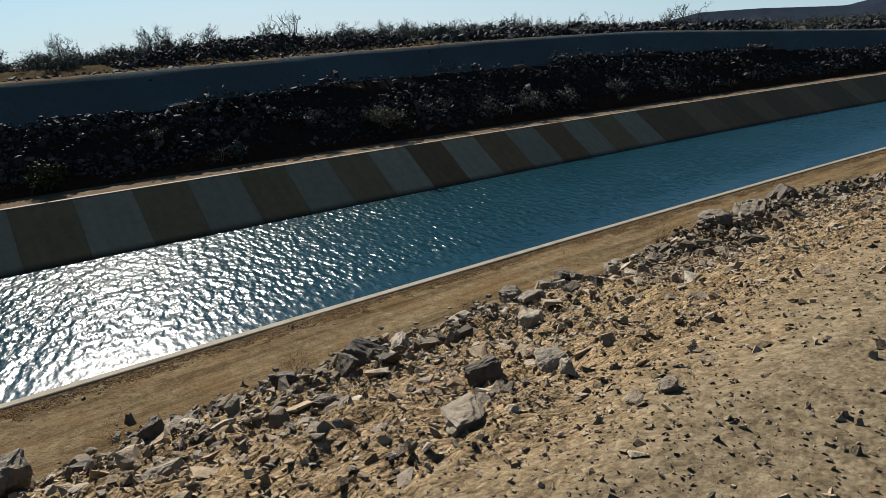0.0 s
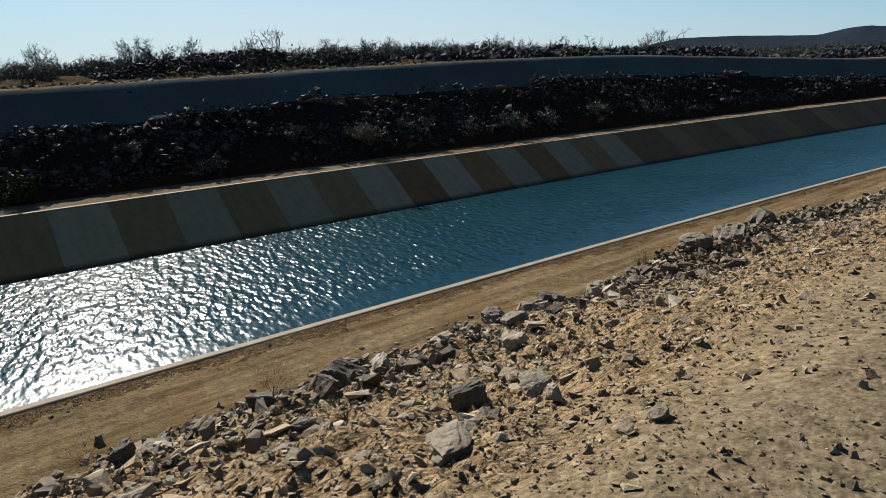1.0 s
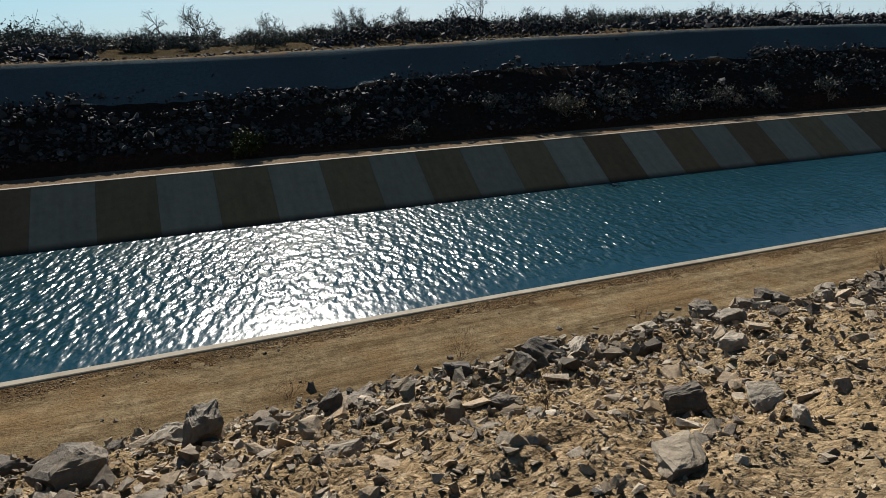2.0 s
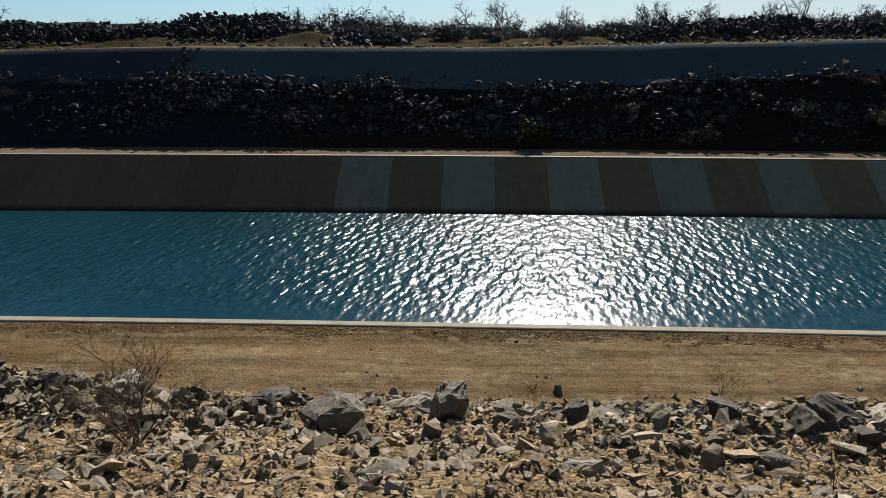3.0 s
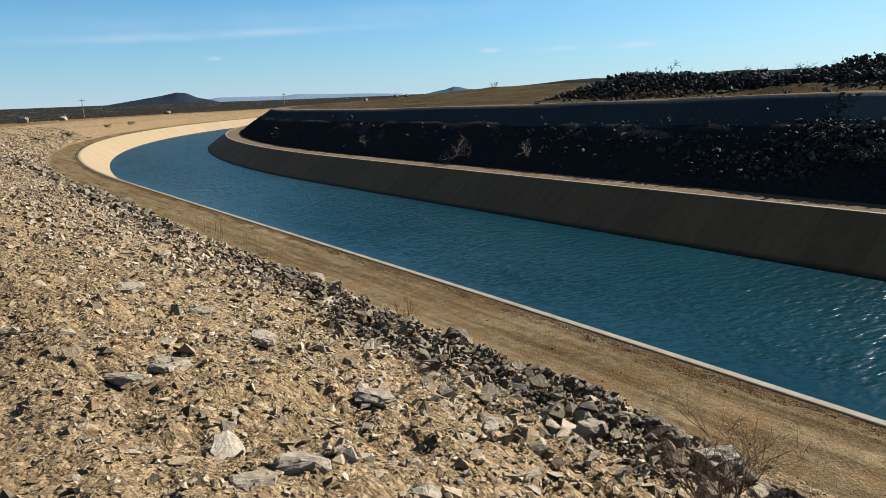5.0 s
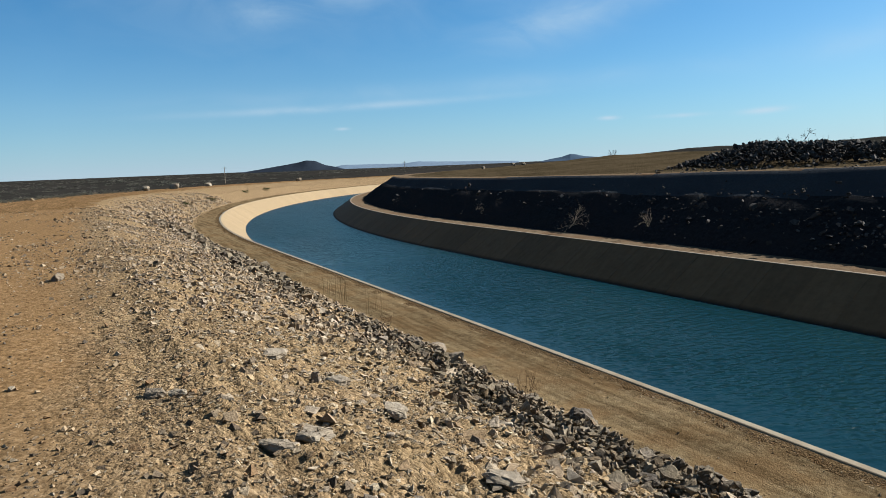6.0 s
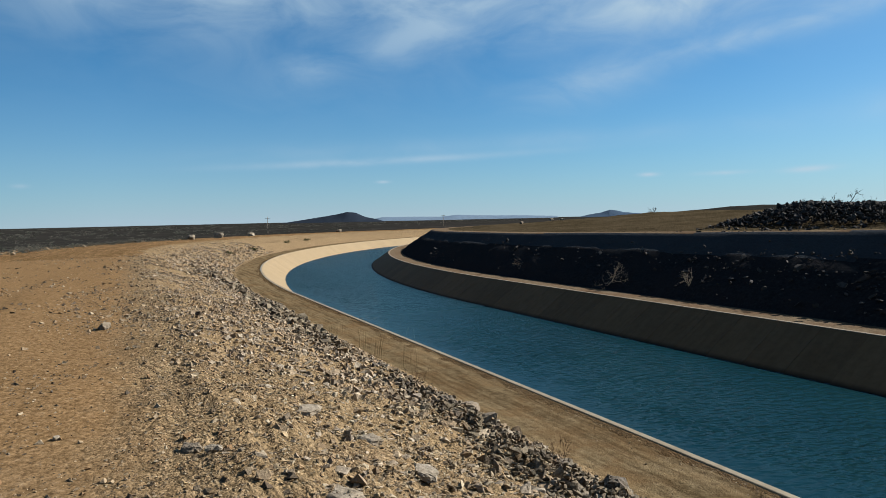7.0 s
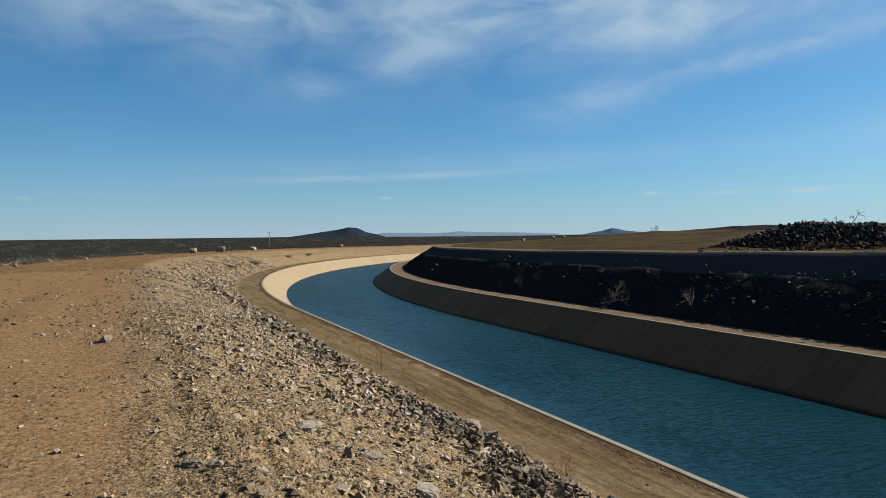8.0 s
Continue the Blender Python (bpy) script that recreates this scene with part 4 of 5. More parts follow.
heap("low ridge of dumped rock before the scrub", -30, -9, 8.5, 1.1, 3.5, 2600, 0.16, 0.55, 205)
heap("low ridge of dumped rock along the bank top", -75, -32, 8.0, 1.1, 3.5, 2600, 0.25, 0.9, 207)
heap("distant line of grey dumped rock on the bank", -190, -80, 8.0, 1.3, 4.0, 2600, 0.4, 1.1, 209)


def mound(label, s, du, rs, ru, h, seed):
    """A smooth mound of dumped earth."""
    n, vs, fs = 26, [], []
    uc = float(FOOT + (crest_z(s) - KERB_Z) * RUN)
    for i in range(n):
        for j in range(n):
            a, b = -1 + 2 * i / (n - 1), -1 + 2 * j / (n - 1)
            r = math.hypot(a, b) * (1 + 0.3 * float(value_noise(a * 2 + seed, b * 2, seed)))
            lift = h * math.exp(-(r * 1.7) ** 2) * (1 + 0.35 * float(fbm(a * 3, b * 3, 3, seed))) - 0.12
            p = far_points(np.array(s + a * rs), np.array(uc + du + b * ru))
            vs.append((float(p[0]), float(p[1]), float(p[2]) + lift))
    for i in range(n - 1):
        for j in range(n - 1):
            a = i * n + j
            fs.append((a, a + n, a + n + 1, a + 1))
    ob = mesh_obj("earth_mound", vs, fs, TOP, smooth=True)
    if ob.data.polygons[0].normal.z < 0:
        ob.data.flip_normals()
    return tagged(ob, label, "earth mound")


mound("low mound of pale tan earth with dry grass", 9.5, 8.0, 5, 4.0, 0.9, 3)
mound("low mound of tan earth in front of dumped rock", 21, 7.0, 6, 3.5, 0.35, 5)


# ---- single boulders on the near slope ----
def boulder(x, y, size, squash, material, label, seed, yaw=0.0, sink=0.2, tilt=(0, 0)):
    rng = np.random.RandomState(seed)
    bm = bmesh.new()
    for _ in range(22):                         # an angular block, its broken faces roughened
        d = rng.normal(size=3)
        d = d / np.linalg.norm(d) * rng.uniform(0.42, 0.52)
        bm.verts.new((d[0], d[1], min(d[2], 0.24 + 0.05 * rng.uniform())))
    res = bmesh.ops.convex_hull(bm, input=bm.verts)
    dead = {g for g in res["geom_interior"] + res["geom_unused"] if isinstance(g, bmesh.types.BMVert)}
    bmesh.ops.delete(bm, geom=list(dead), context="VERTS")
    bmesh.ops.subdivide_edges(bm, edges=bm.edges, cuts=4, use_grid_fill=True)
    bmesh.ops.triangulate(bm, faces=bm.faces)
    for v in bm.verts:
        v.co += v.co.normalized() * (0.05 * noise.noise(v.co * 5 + Vector((seed, 0, 0))) + 0.035 * noise.noise(v.co * 12) + 0.02 * noise.noise(v.co * 27))
        v.co.x *= size[0] / 0.95
        v.co.y *= size[1] / 0.95
        v.co.z *= squash / 0.72
    me = bpy.data.meshes.new("boulder")
    bm.to_mesh(me)
    bm.free()
    me.materials.append(material)
    ob = new("boulder", me)
    s, v = unplan(x, y)
    z = float(near_ground(np.array(s), np.array(v)))
    ob.matrix_world = pose(x, y, z + squash * (0.5 - sink), rng.uniform(-9, 9), rng.uniform(-9, 9), yaw)
    return tagged(ob, label, "boulder", "boulders on the slope")


boulder(2.99, 4.43, (0.42, 0.34), 0.27, DARKROCK, "dark angular boulder half sunk in rubble", 1, 20)
boulder(2.90, 2.59, (0.36, 0.25), 0.20, DARKROCK, "dark brown wedge of rock with pale dust", 2, 10)
boulder(1.97, 1.63, (0.34, 0.22), 0.15, PALE, "pale grey jagged rock on bare earth", 3, 35)
boulder(3.35, 2.41, (0.40, 0.24), 0.12, PALE, "flat tan slab of broken rock", 4, 25)
boulder(2.78, 1.70, (0.17, 0.11), 0.12, PALE, "small upright pale stone", 5, 60)
boulder(2.68, 1.00, (0.13, 0.10), 0.08, GREYROCK, "small grey stone on the gravel shoulder", 6, 5)
boulder(1.09, 4.42, (0.28, 0.22), 0.26, DARKROCK, "dark rounded boulder among rubble", 7, 70)
boulder(-0.78, 4.57, (0.56, 0.44), 0.30, GREYROCK, "large flat-topped grey boulder", 58, 15)
boulder(-1.42, 5.15, (0.62, 0.40), 0.34, DARKROCK, "large dark boulder in shadow", 9, 5)
boulder(0.11, 4.90, (0.42, 0.34), 0.46, GREYROCK, "tall grey boulder with layered faces", 10, 40)
boulder(-0.13, 5.35, (0.45, 0.35), 0.36, PALE, "rounded boulder with a pale lit rim", 11, 0)
boulder(1.53, 5.12, (0.36, 0.30), 0.32, GREYROCK, "grey boulder on the break of the slope", 12, 50)
boulder(-3.92, 2.58, (0.42, 0.26), 0.10, PALE, "flat pale slab lying on the slope", 13, 12)
boulder(-2.65, 4.95, (0.42, 0.32), 0.30, PALE, "pale boulder beside a dry shrub", 14, 30)
boulder(-3.30, 5.10, (0.36, 0.28), 0.26, DARKROCK, "dark boulder on the break of the slope", 15, 80)
boulder(10.35, 4.75, (0.9, 0.6), 0.5, GREYROCK, "large grey boulder in a pile", 16, 20)
boulder(11.03, 4.58, (0.7, 0.5), 0.42, DARKROCK, "dark boulder in a pile", 17, 60)
boulder(9.39, 4.79, (0.6, 0.4), 0.36, GREYROCK, "grey boulder at the end of a pile", 18, 100)
boulder(-13.4, -0.36, (0.34, 0.24), 0.17, GREYROCK, "lone stone on the dirt road", 19, 10)
boulder(-5.80, 0.50, (0.20, 0.14), 0.10, GREYROCK, "grey stone on the gravel shoulder", 20, 40)
boulder(-5.62, 0.66, (0.16, 0.10), 0.07, PALE, "pale stone on the gravel shoulder", 21, 70)
boulder(-6.65, -0.53, (0.08, 0.06), 0.05, PALE, "small pale stone on the road", 22, 0)
boulder(-6.60, 2.30, (0.34, 0.22), 0.10, PALE, "pale flat stone on the slope", 23, 30)
boulder(-7.30, 1.84, (0.40, 0.26), 0.10, PALE, "pale slab half buried in the slope", 24, 140)
boulder(-6.2, 5.2, (0.45, 0.35), 0.34, DARKROCK, "dark boulder in the row of rocks", 25, 15)
boulder(-10.2, 5.3, (0.5, 0.4), 0.38, GREYROCK, "grey boulder in the row of rocks", 26, 75)
boulder(-9.2, 5.1, (0.4, 0.3), 0.30, PALE, "pale boulder in the row of rocks", 27, 45)
boulder(4.31, 3.56, (0.3, 0.22), 0.16, PALE, "pale stone on the slope", 28, 15)
boulder(2.19, 3.60, (0.34, 0.2), 0.12, GREYROCK, "flat grey stone on the slope", 29, 160)
boulder(-0.18, 3.02, (0.36, 0.2), 0.12, GREYROCK, "flat grey slab among rubble", 30, 170)
boulder(0.93, 3.34, (0.3, 0.24), 0.14, PALE, "pale stone among rubble", 31, 20)
boulder(5.35, 5.00, (0.4, 0.3), 0.28, GREYROCK, "grey boulder on the break of the slope", 32, 35)
boulder(6.30, 5.00, (0.36, 0.26), 0.24, DARKROCK, "dark boulder on the break of the slope", 33, 95)
boulder(7.40, 5.05, (0.5, 0.34), 0.3, PALE, "pale boulder on the break of the slope", 34, 15)

SLABS = [(-4.70, 1.45, (0.50, 0.30), 0.10, 10, 41), (-2.98, 1.59, (0.36, 0.24), 0.10, 25, 42), (-3.43, 1.38, (0.34, 0.22), 0.08, 160, 43), (-2.88, 1.31, (0.26, 0.18), 0.09, 70, 44),
         (-6.51, 2.28, (0.42, 0.24), 0.10, 5, 45), (-2.64, 2.07, (0.22, 0.16), 0.10, 40, 46), (-5.57, 2.49, (0.34, 0.22), 0.09, 15, 47), (-3.52, 3.30, (0.26, 0.16), 0.10, 100, 48), (-4.56, 1.16, (0.34, 0.22), 0.12, 30, 49)]
for x, y, size, high, yaw, seed in SLABS:
    boulder(x, y, size, high, PALE, "flat pale slab bedded in the trodden slope", seed, yaw, 0.40)


def row_rocks():
    """Larger rocks in the row along the break of the slope."""
    rng = np.random.RandomState(71)
    kinds = ((GREYROCK, "grey angular rock in the row along the slope"), (DARKROCK, "dark angular rock in the row along the slope"), (PALE, "pale angular rock in the row along the slope"))
    for k in range(44):
        s = -9 + 21 * (k + rng.uniform(0, 1)) / 44
        y = 5.0 + 0.5 * float(value_noise(s * 0.3, 0.0, 21)) + rng.normal(0, 0.28)
        x, yy = plan(s, y - NEAR_Y)
        w = rng.uniform(0.16, 0.4)
        mat, label = kinds[rng.choice(3, p=(0.5, 0.3, 0.2))]
        q = boulder(float(x), float(yy), (w, w * rng.uniform(0.6, 0.9)), w * rng.uniform(0.45, 0.8), mat, label, 900 + k, rng.uniform(0, 180), 0.22)
        tagged(q, group="rocks along the break of the slope")


row_rocks()


# ---- plants ----
def twig_tree(rng, height, levels, spread, trunk, lean=0.1, per=3, droop=0.0, upright=0.35, taper=0.5, light=False):
    """Branches as thin three-sided stems: vertices, faces and the tips."""
    V, F, tips = [], [], []

    def stem(p, d, length, r, level):
        segs = 1 if light else 3 if level == 0 else 2
        ring = None
        for k in range(segs + 1):
            t = k / segs
            q = p + d * (length * t)
            rr = r * (1 - 0.55 * t)
            a = d.orthogonal().normalized()
            b = d.cross(a)
            now = []
            for j in range(3):
                ang = j * 2.0944
                V.append(tuple(q + (a * math.cos(ang) + b * math.sin(ang)) * rr))
                now.append(len(V) - 1)
            if ring:
                for j in range(3):
                    F.append((ring[j], ring[(j + 1) % 3], now[(j + 1) % 3], now[j]))
            ring = now
            d = (d + Vector(rng.normal(0, 0.12, 3)) + Vector((0, 0, -droop))).normalized()
        if level >= levels:
            tips.append(q)
            return
        for _ in range(per + (1 if rng.uniform() < 0.4 else 0)):
            nd = (d * upright + Vector(rng.normal(0, spread, 3)) + Vector((0, 0, 0.22))).normalized()
            start = p + (q - p) * rng.uniform(0.45, 1.0)
            stem(start, nd, length * rng.uniform(0.5, 0.8), r * taper, level + 1)

    for _ in range(1):
        stem(Vector((0, 0, -0.03)), Vector((rng.normal(0, lean), rng.normal(0, lean), 1)).normalized(), height * 0.42, trunk, 0)
    return V, F, tips


def leaves_at(points, rng, n, reach, size):
    """Small bent leaves round the given points."""
    V, F = [], []
    P = np.array([tuple(p) for p in points])
    for _ in range(n):
        c = P[rng.randint(len(P))] + rng.normal(0, reach, 3)
        a, b = rng.normal(size=3), rng.normal(size=3)
        a /= np.linalg.norm(a)
        b -= a * (a @ b)
        b /= np.linalg.norm(b)
        k = size * rng.uniform(0.5, 1.3)
        i = len(V)
        V += [tuple(c - a * k), tuple(c + b * k * 0.4), tuple(c + a * k), tuple(c - b * k * 0.4)]
        F += [(i, i + 1, i + 2), (i, i + 2, i + 3)]
    return V, F


def plain_mesh(name, V, F, material):
    me = bpy.data.meshes.new(name)
    me.from_pydata(V, [], F)
    me.materials.append(material)
    me.update()
    return me


def bare_tree(height, seed, label, levels=4, material=DARKTWIG, leaf=None, nleaf=0, name="bare_tree", spread=0.5, per=3, stems=1, thick=0.018, taper=0.5):
    rng = np.random.RandomState(seed)
    base = new(name)
    tips = []
    for k in range(stems):
        V, F, tp = twig_tree(rng, height * rng.uniform(0.8, 1.05), levels, spread, height * thick, 0.12 if stems == 1 else 0.5, per, taper=taper)
        tips += tp
        ob = new("stem", plain_mesh("stem", V, F, material))
        ob.parent = base
    if nleaf:
        V, F = leaves_at(tips, rng, nleaf, height * 0.02, height * 0.012)
        ob = new("foliage", plain_mesh("foliage", V, F, leaf))
        ob.parent = base
    return tagged(base, label, "tree" if "tree" in name else "shrub")


def on_near(x, y):
    s, v = unplan(x, y)
    return (x, y, float(near_ground(np.array(s), np.array(v))))


def far_at(x, u):
    p = far_points(np.array(-x), np.array(u))
    return tuple(float(q) for q in p)


# dry plants on the near bank
sh = bare_tree(1.15, 301, "leafless dry shrub with many brown twigs on the rubble", 4, TWIG, DRY_LEAF, 60, "dry_shrub", 0.42, 3, 12, 0.007)
sh.matrix_world = pose(*on_near(-2.0, 3.85), 0, 0, 20)
for (x, y, h, yaw, seed, st) in ((1.32, 8.85, 0.75, 0, 303, 3), (4.08, 8.8, 0.8, 90, 304, 4), (-5.05, 3.7, 0.45, 30, 305, 5), (-7.4, 5.2, 0.7, 10, 306, 5), (-13.0, 5.6, 0.7, 60, 307, 4),
                                 (7.5, 8.6, 0.7, 50, 308, 2), (2.3, 3.2, 0.5, 10, 309, 2), (-0.7, 8.85, 0.4, 10, 311, 2), (8.9, 5.4, 0.7, 0, 312, 3)):
    q = bare_tree(h, seed, "small dry shrub of thin reddish twigs", 3, TWIG, DRY_LEAF, 24, "dry_shrub", 0.35, 3, st + 2, 0.006)
    tagged(q, group="dry shrubs on the slope")
    q.matrix_world = pose(*on_near(x, y), 0, 0, yaw)


def reeds(x, y, n, h, seed):
    rng = np.random.RandomState(seed)
    V, F = [], []
    for _ in range(n):
        bx, by = rng.normal(0, 0.18, 2)
        lx, ly = rng.normal(0, 0.12, 2)
        hh, i = h * rng.uniform(0.6, 1.1), len(V)
        for k in range(4):
            t = k / 3
            w = 0.0035 * (1 - 0.7 * t)
            V += [(bx + lx * t * t - w, by + ly * t * t, hh * t), (bx + lx * t * t + w, by + ly * t * t + w, hh * t)]
        for k in range(3):
            F.append((i + 2 * k, i + 2 * k + 1, i + 2 * k + 3, i + 2 * k + 2))
    ob = new("dry_grass", plain_mesh("dry_grass", V, F, DRY_LEAF))
    ob.matrix_world = pose(*on_near(x, y))
    tagged(ob, "thin clump of tall dry straw grass by the berm", "grass", "dry grass clumps")


for k, (x, y, n, h) in enumerate(((-25.2, 9.0, 14, 1.1), (-22.5, 9.1, 7, 1.5), (-27.0, 8.9, 9, 0.8), (-31.0, 8.8, 8, 0.7), (4.3, 9.0, 6, 0.6))):
    reeds(x, y, n, h, 400 + k)


# plants on the far bank
dt = bare_tree(2.5, 321, "bleached leafless small tree on the foot of the bank", 4, DEADWOOD, None, 0, "dead_tree", 0.45, 3, 2, 0.014)
dt.matrix_world = pose(*far_at(-38.7, FOOT + 0.4), 0, 0, 40)


def bush(label, h, w, seed, leaf, n, size, twig=DARKTWIG):
    """Stems from one root, with leaves in uneven clumps."""
    rng = np.random.RandomState(seed)
    base = new("bush")
    tips = []
    for _ in range(6):
        V, F, tp = twig_tree(rng, h * rng.uniform(0.7, 1.2), 2, 0.5, h * 0.012, 0.5, 3)
        tips += [(t.x * w / h, t.y * w / h, t.z) for t in tp]
        ob = new("stem", plain_mesh("stem", [(a * w / h, b * w / h, c) for a, b, c in V], F, twig))
        ob.parent = base
    V, F = leaves_at(tips, rng, n, h * 0.09, size)
    ob = new("foliage", plain_mesh("foliage", V, F, leaf))
    ob.parent = base
    return tagged(base, label, "bush")


b1 = bush("olive green leafy bush at the foot of the bank", 1.5, 1.5, 331, GREEN_LEAF, 900, 0.10)
b1.matrix_world = pose(*far_at(2.9, FOOT + 0.1))


pl = bush("large pale dry straggling bush on the bank", 1.55, 2.5, 341, PALE_LEAF, 1500, 0.09, DEADWOOD)
pl.matrix_world = pose(*far_at(19.5, FOOT + 0.8))
for k, (x, u, h, w) in enumerate(((11.1, FOOT + 0.4, 0.9, 1.0), (26.4, FOOT + 0.9, 1.3, 2.3), (29.4, FOOT + 1.1, 1.4, 2.6), (33, FOOT + 0.9, 1.5, 2.3), (23.2, FOOT + 1.7, 1.1, 2.1), (37.8, FOOT + 1.1, 1.4, 2.6), (43, FOOT + 0.9, 1.3, 2.6), (15.8, FOOT + 2.1, 0.9, 1.6), (7.8, FOOT + 2.1, 0.8, 1.4), (-12, FOOT + 2.0, 0.9, 1.5))):
    q = bush("dark half-dry bush growing among bank rubble", h, w, 350 + k, SCRUB_LEAF, 420, 0.09)
    tagged(q, group="bushes on the far bank")
    q.matrix_world = pose(*far_at(x, u), 0, 0, 37 * k)
for k, (x, u, h) in enumerate(((10.2, FOOT + 0.3, 1.2), (30.5, FOOT + 0.6, 1.5), (37.2, FOOT + 0.4, 1.3), (-31.5, FOOT + 1.0, 1.6), (-52, FOOT + 1.0, 1.6), (49.5, FOOT + 0.5, 1.3))):
    q = bare_tree(h, 370 + k, "small bleached dead shrub on the bank", 3, DEADWOOD, None, 0, "dead_shrub", 0.5, 3, 3, 0.012)
    tagged(q, group="dead shrubs on the far bank")
    q.matrix_world = pose(*far_at(x, u), 0, 0, 50 * k)


# scrub behind the far bank and on the plain: too many to count
def scrub_template(seed, leaves, levels):
    """One thorny bush, 1 m high and wide: stems from the root, twigs, and leaves that thin out and shrink upwards."""
    rng = np.random.RandomState(seed)
    V, F, tips = [], [], []
    for _ in range(3):
        v, f, tp = twig_tree(rng, rng.uniform(0.8, 1.15), levels, 0.8, 0.010, 0.7, 4, upright=0.2, taper=0.6, light=True)
        off = len(V)
        V += v
        F += [tuple(i + off for i in q) for q in f]
        tips += [tuple(p) for p in tp]
    V, tri = np.array(V), np.array([w for q in F for w in ((q[0], q[1], q[2]), (q[0], q[2], q[3]))])
    Q = np.array(F)[rng.randint(len(F), size=leaves)]
    along = rng.uniform(0, 1, (leaves, 1))
    mid = V[Q[:, 0]] * (1 - along) + V[Q[:, 3]] * along + rng.normal(0, 0.03, (leaves, 3))
    mid[:, 2] = np.abs(mid[:, 2])
    a, b = rng.normal(size=(leaves, 3)), rng.normal(size=(leaves, 3))
    a /= np.linalg.norm(a, axis=1)[:, None]
    b -= a * (a * b).sum(1)[:, None]
    b /= np.linalg.norm(b, axis=1)[:, None]
    k = rng.uniform(0.6, 1.2, (leaves, 1)) * np.interp(mid[:, 2:3] / V[:, 2].max(), [0.0, 0.5, 0.9], [0.06, 0.038, 0.014])
    L = np.stack([mid - a * k, mid + b * k, mid + a * k], 1).reshape(-1, 3)
    LF = np.arange(leaves * 3).reshape(-1, 3) + len(V)
    V, F = np.concatenate([V, L]), np.concatenate([tri, LF])
    top = np.percentile(V[:, 2], 98)
    V[:, 2] /= top
    V[:, :2] /= np.percentile(np.abs(V[:, :2]), 96) * 2
    return V, F


DENSE = [scrub_template(800 + k, 330, 2) for k in range(8)]
LOOSE = [scrub_template(820 + k, 130, 1) for k in range(6)]


def clumps(name, label, at, height, wide, kinds, seed, material):
    """Scrub: many bushes in one mesh."""
    rng = np.random.RandomState(seed)
    n = len(at)
    kind, yaw = rng.randint(0, len(kinds), n), rng.uniform(0, 2 * np.pi, n)
    vs, fs, base = [], [], 0
    for k, (tv, tf) in enumerate(kinds):
        w = np.where(kind == k)[0]
        if not len(w):
            continue
        c, q = np.cos(yaw[w])[:, None], np.sin(yaw[w])[:, None]
        x, y = tv[:, 0][None], tv[:, 1][None]
        p = np.stack([(c * x - q * y) * wide[w][:, None], (q * x + c * y) * wide[w][:, None], tv[:, 2][None] * height[w][:, None] - 0.05], -1) + at[w][:, None, :]
        vs.append(p.reshape(-1, 3))
        fs.append((tf[None] + (base + np.arange(len(w)) * len(tv))[:, None, None]).reshape(-1, 3))
        base += len(w) * len(tv)
    V, F = np.concatenate(vs), np.concatenate(fs)
    me = bpy.data.meshes.new(name)
    me.vertices.add(len(V))
    me.vertices.foreach_set("co", V.ravel().astype(np.float32))
    me.loops.add(F.size)
    me.loops.foreach_set("vertex_index", F.ravel().astype(np.int32))
    me.polygons.add(len(F))
    me.polygons.foreach_set("loop_start", np.arange(0, F.size, 3, dtype=np.int32))
    me.polygons.foreach_set("use_smooth", np.zeros(len(F), dtype=bool))
    me.materials.append(material)
    me.update(calc_edges=True)
    return tagged(new(name, me), label, "scrub", kind="stuff")


def far_scrub():
    rng = np.random.RandomState(61)
    n = 560
    x = rng.uniform(-6, 200, n)
    x[: n // 2] = rng.uniform(-6, 90, n // 2)
    uc = FOOT + (crest_z(-x) - KERB_Z) * RUN
    u = uc + 9.5 + 42 * rng.uniform(0, 1, n) ** 1.4 + np.clip(4 - x, 0, 40) * 1.0
    at = far_points(-x, u)
    h = rng.uniform(1.1, 2.8, n) * np.interp(x, [-6, 15, 40, 60, 230], [0.6, 0.7, 0.68, 0.66, 0.8])
    clumps("scrub", "dense grey-green dry scrub behind the rubble", at, h, h * rng.uniform(1.0, 1.5, n), DENSE, 62, SCRUB_LEAF)
    n = 380
    x = rng.uniform(48, 210, n)
    uc = FOOT + (crest_z(-x) - KERB_Z) * RUN
    at = far_points(-x, uc + rng.uniform(12, 40, n))
    h = rng.uniform(0.9, 2.0, n)
    clumps("low_scrub", "low grey scrub along the bank top", at, h, h * rng.uniform(1.3, 2.2, n), LOOSE, 64, SCRUB_LEAF)
    # a low hedge of it close behind the bank top
    n = 360
    x = rng.uniform(-9, 62, n)
    uc = FOOT + (crest_z(-x) - KERB_Z) * RUN
    at = far_points(-x, uc + rng.uniform(13, 34, n))
    h = rng.uniform(0.8, 1.5, n)
    clumps("hedge_scrub", "low hazy grey-green hedge of scrub behind the bank", at, h, h * rng.uniform(1.4, 2.4, n), LOOSE, 69, SCRUB_LEAF)
    # behind the rock heap, thinner
    n = 85
    x = rng.uniform(-48, -6, n)
    uc = FOOT + (crest_z(-x) - KERB_Z) * RUN
    u = uc + rng.uniform(18, 34, n)
    at = far_points(-x, u)
    h = rng.uniform(1.2, 2.4, n) * np.interp(x, [-48, -20, -6], [0.5, 0.9, 1.2])
    clumps("thin_scrub", "thin dry scrub behind the heap of rock", at, h, h * 1.5, DENSE, 63, SCRUB_LEAF)


far_scrub()


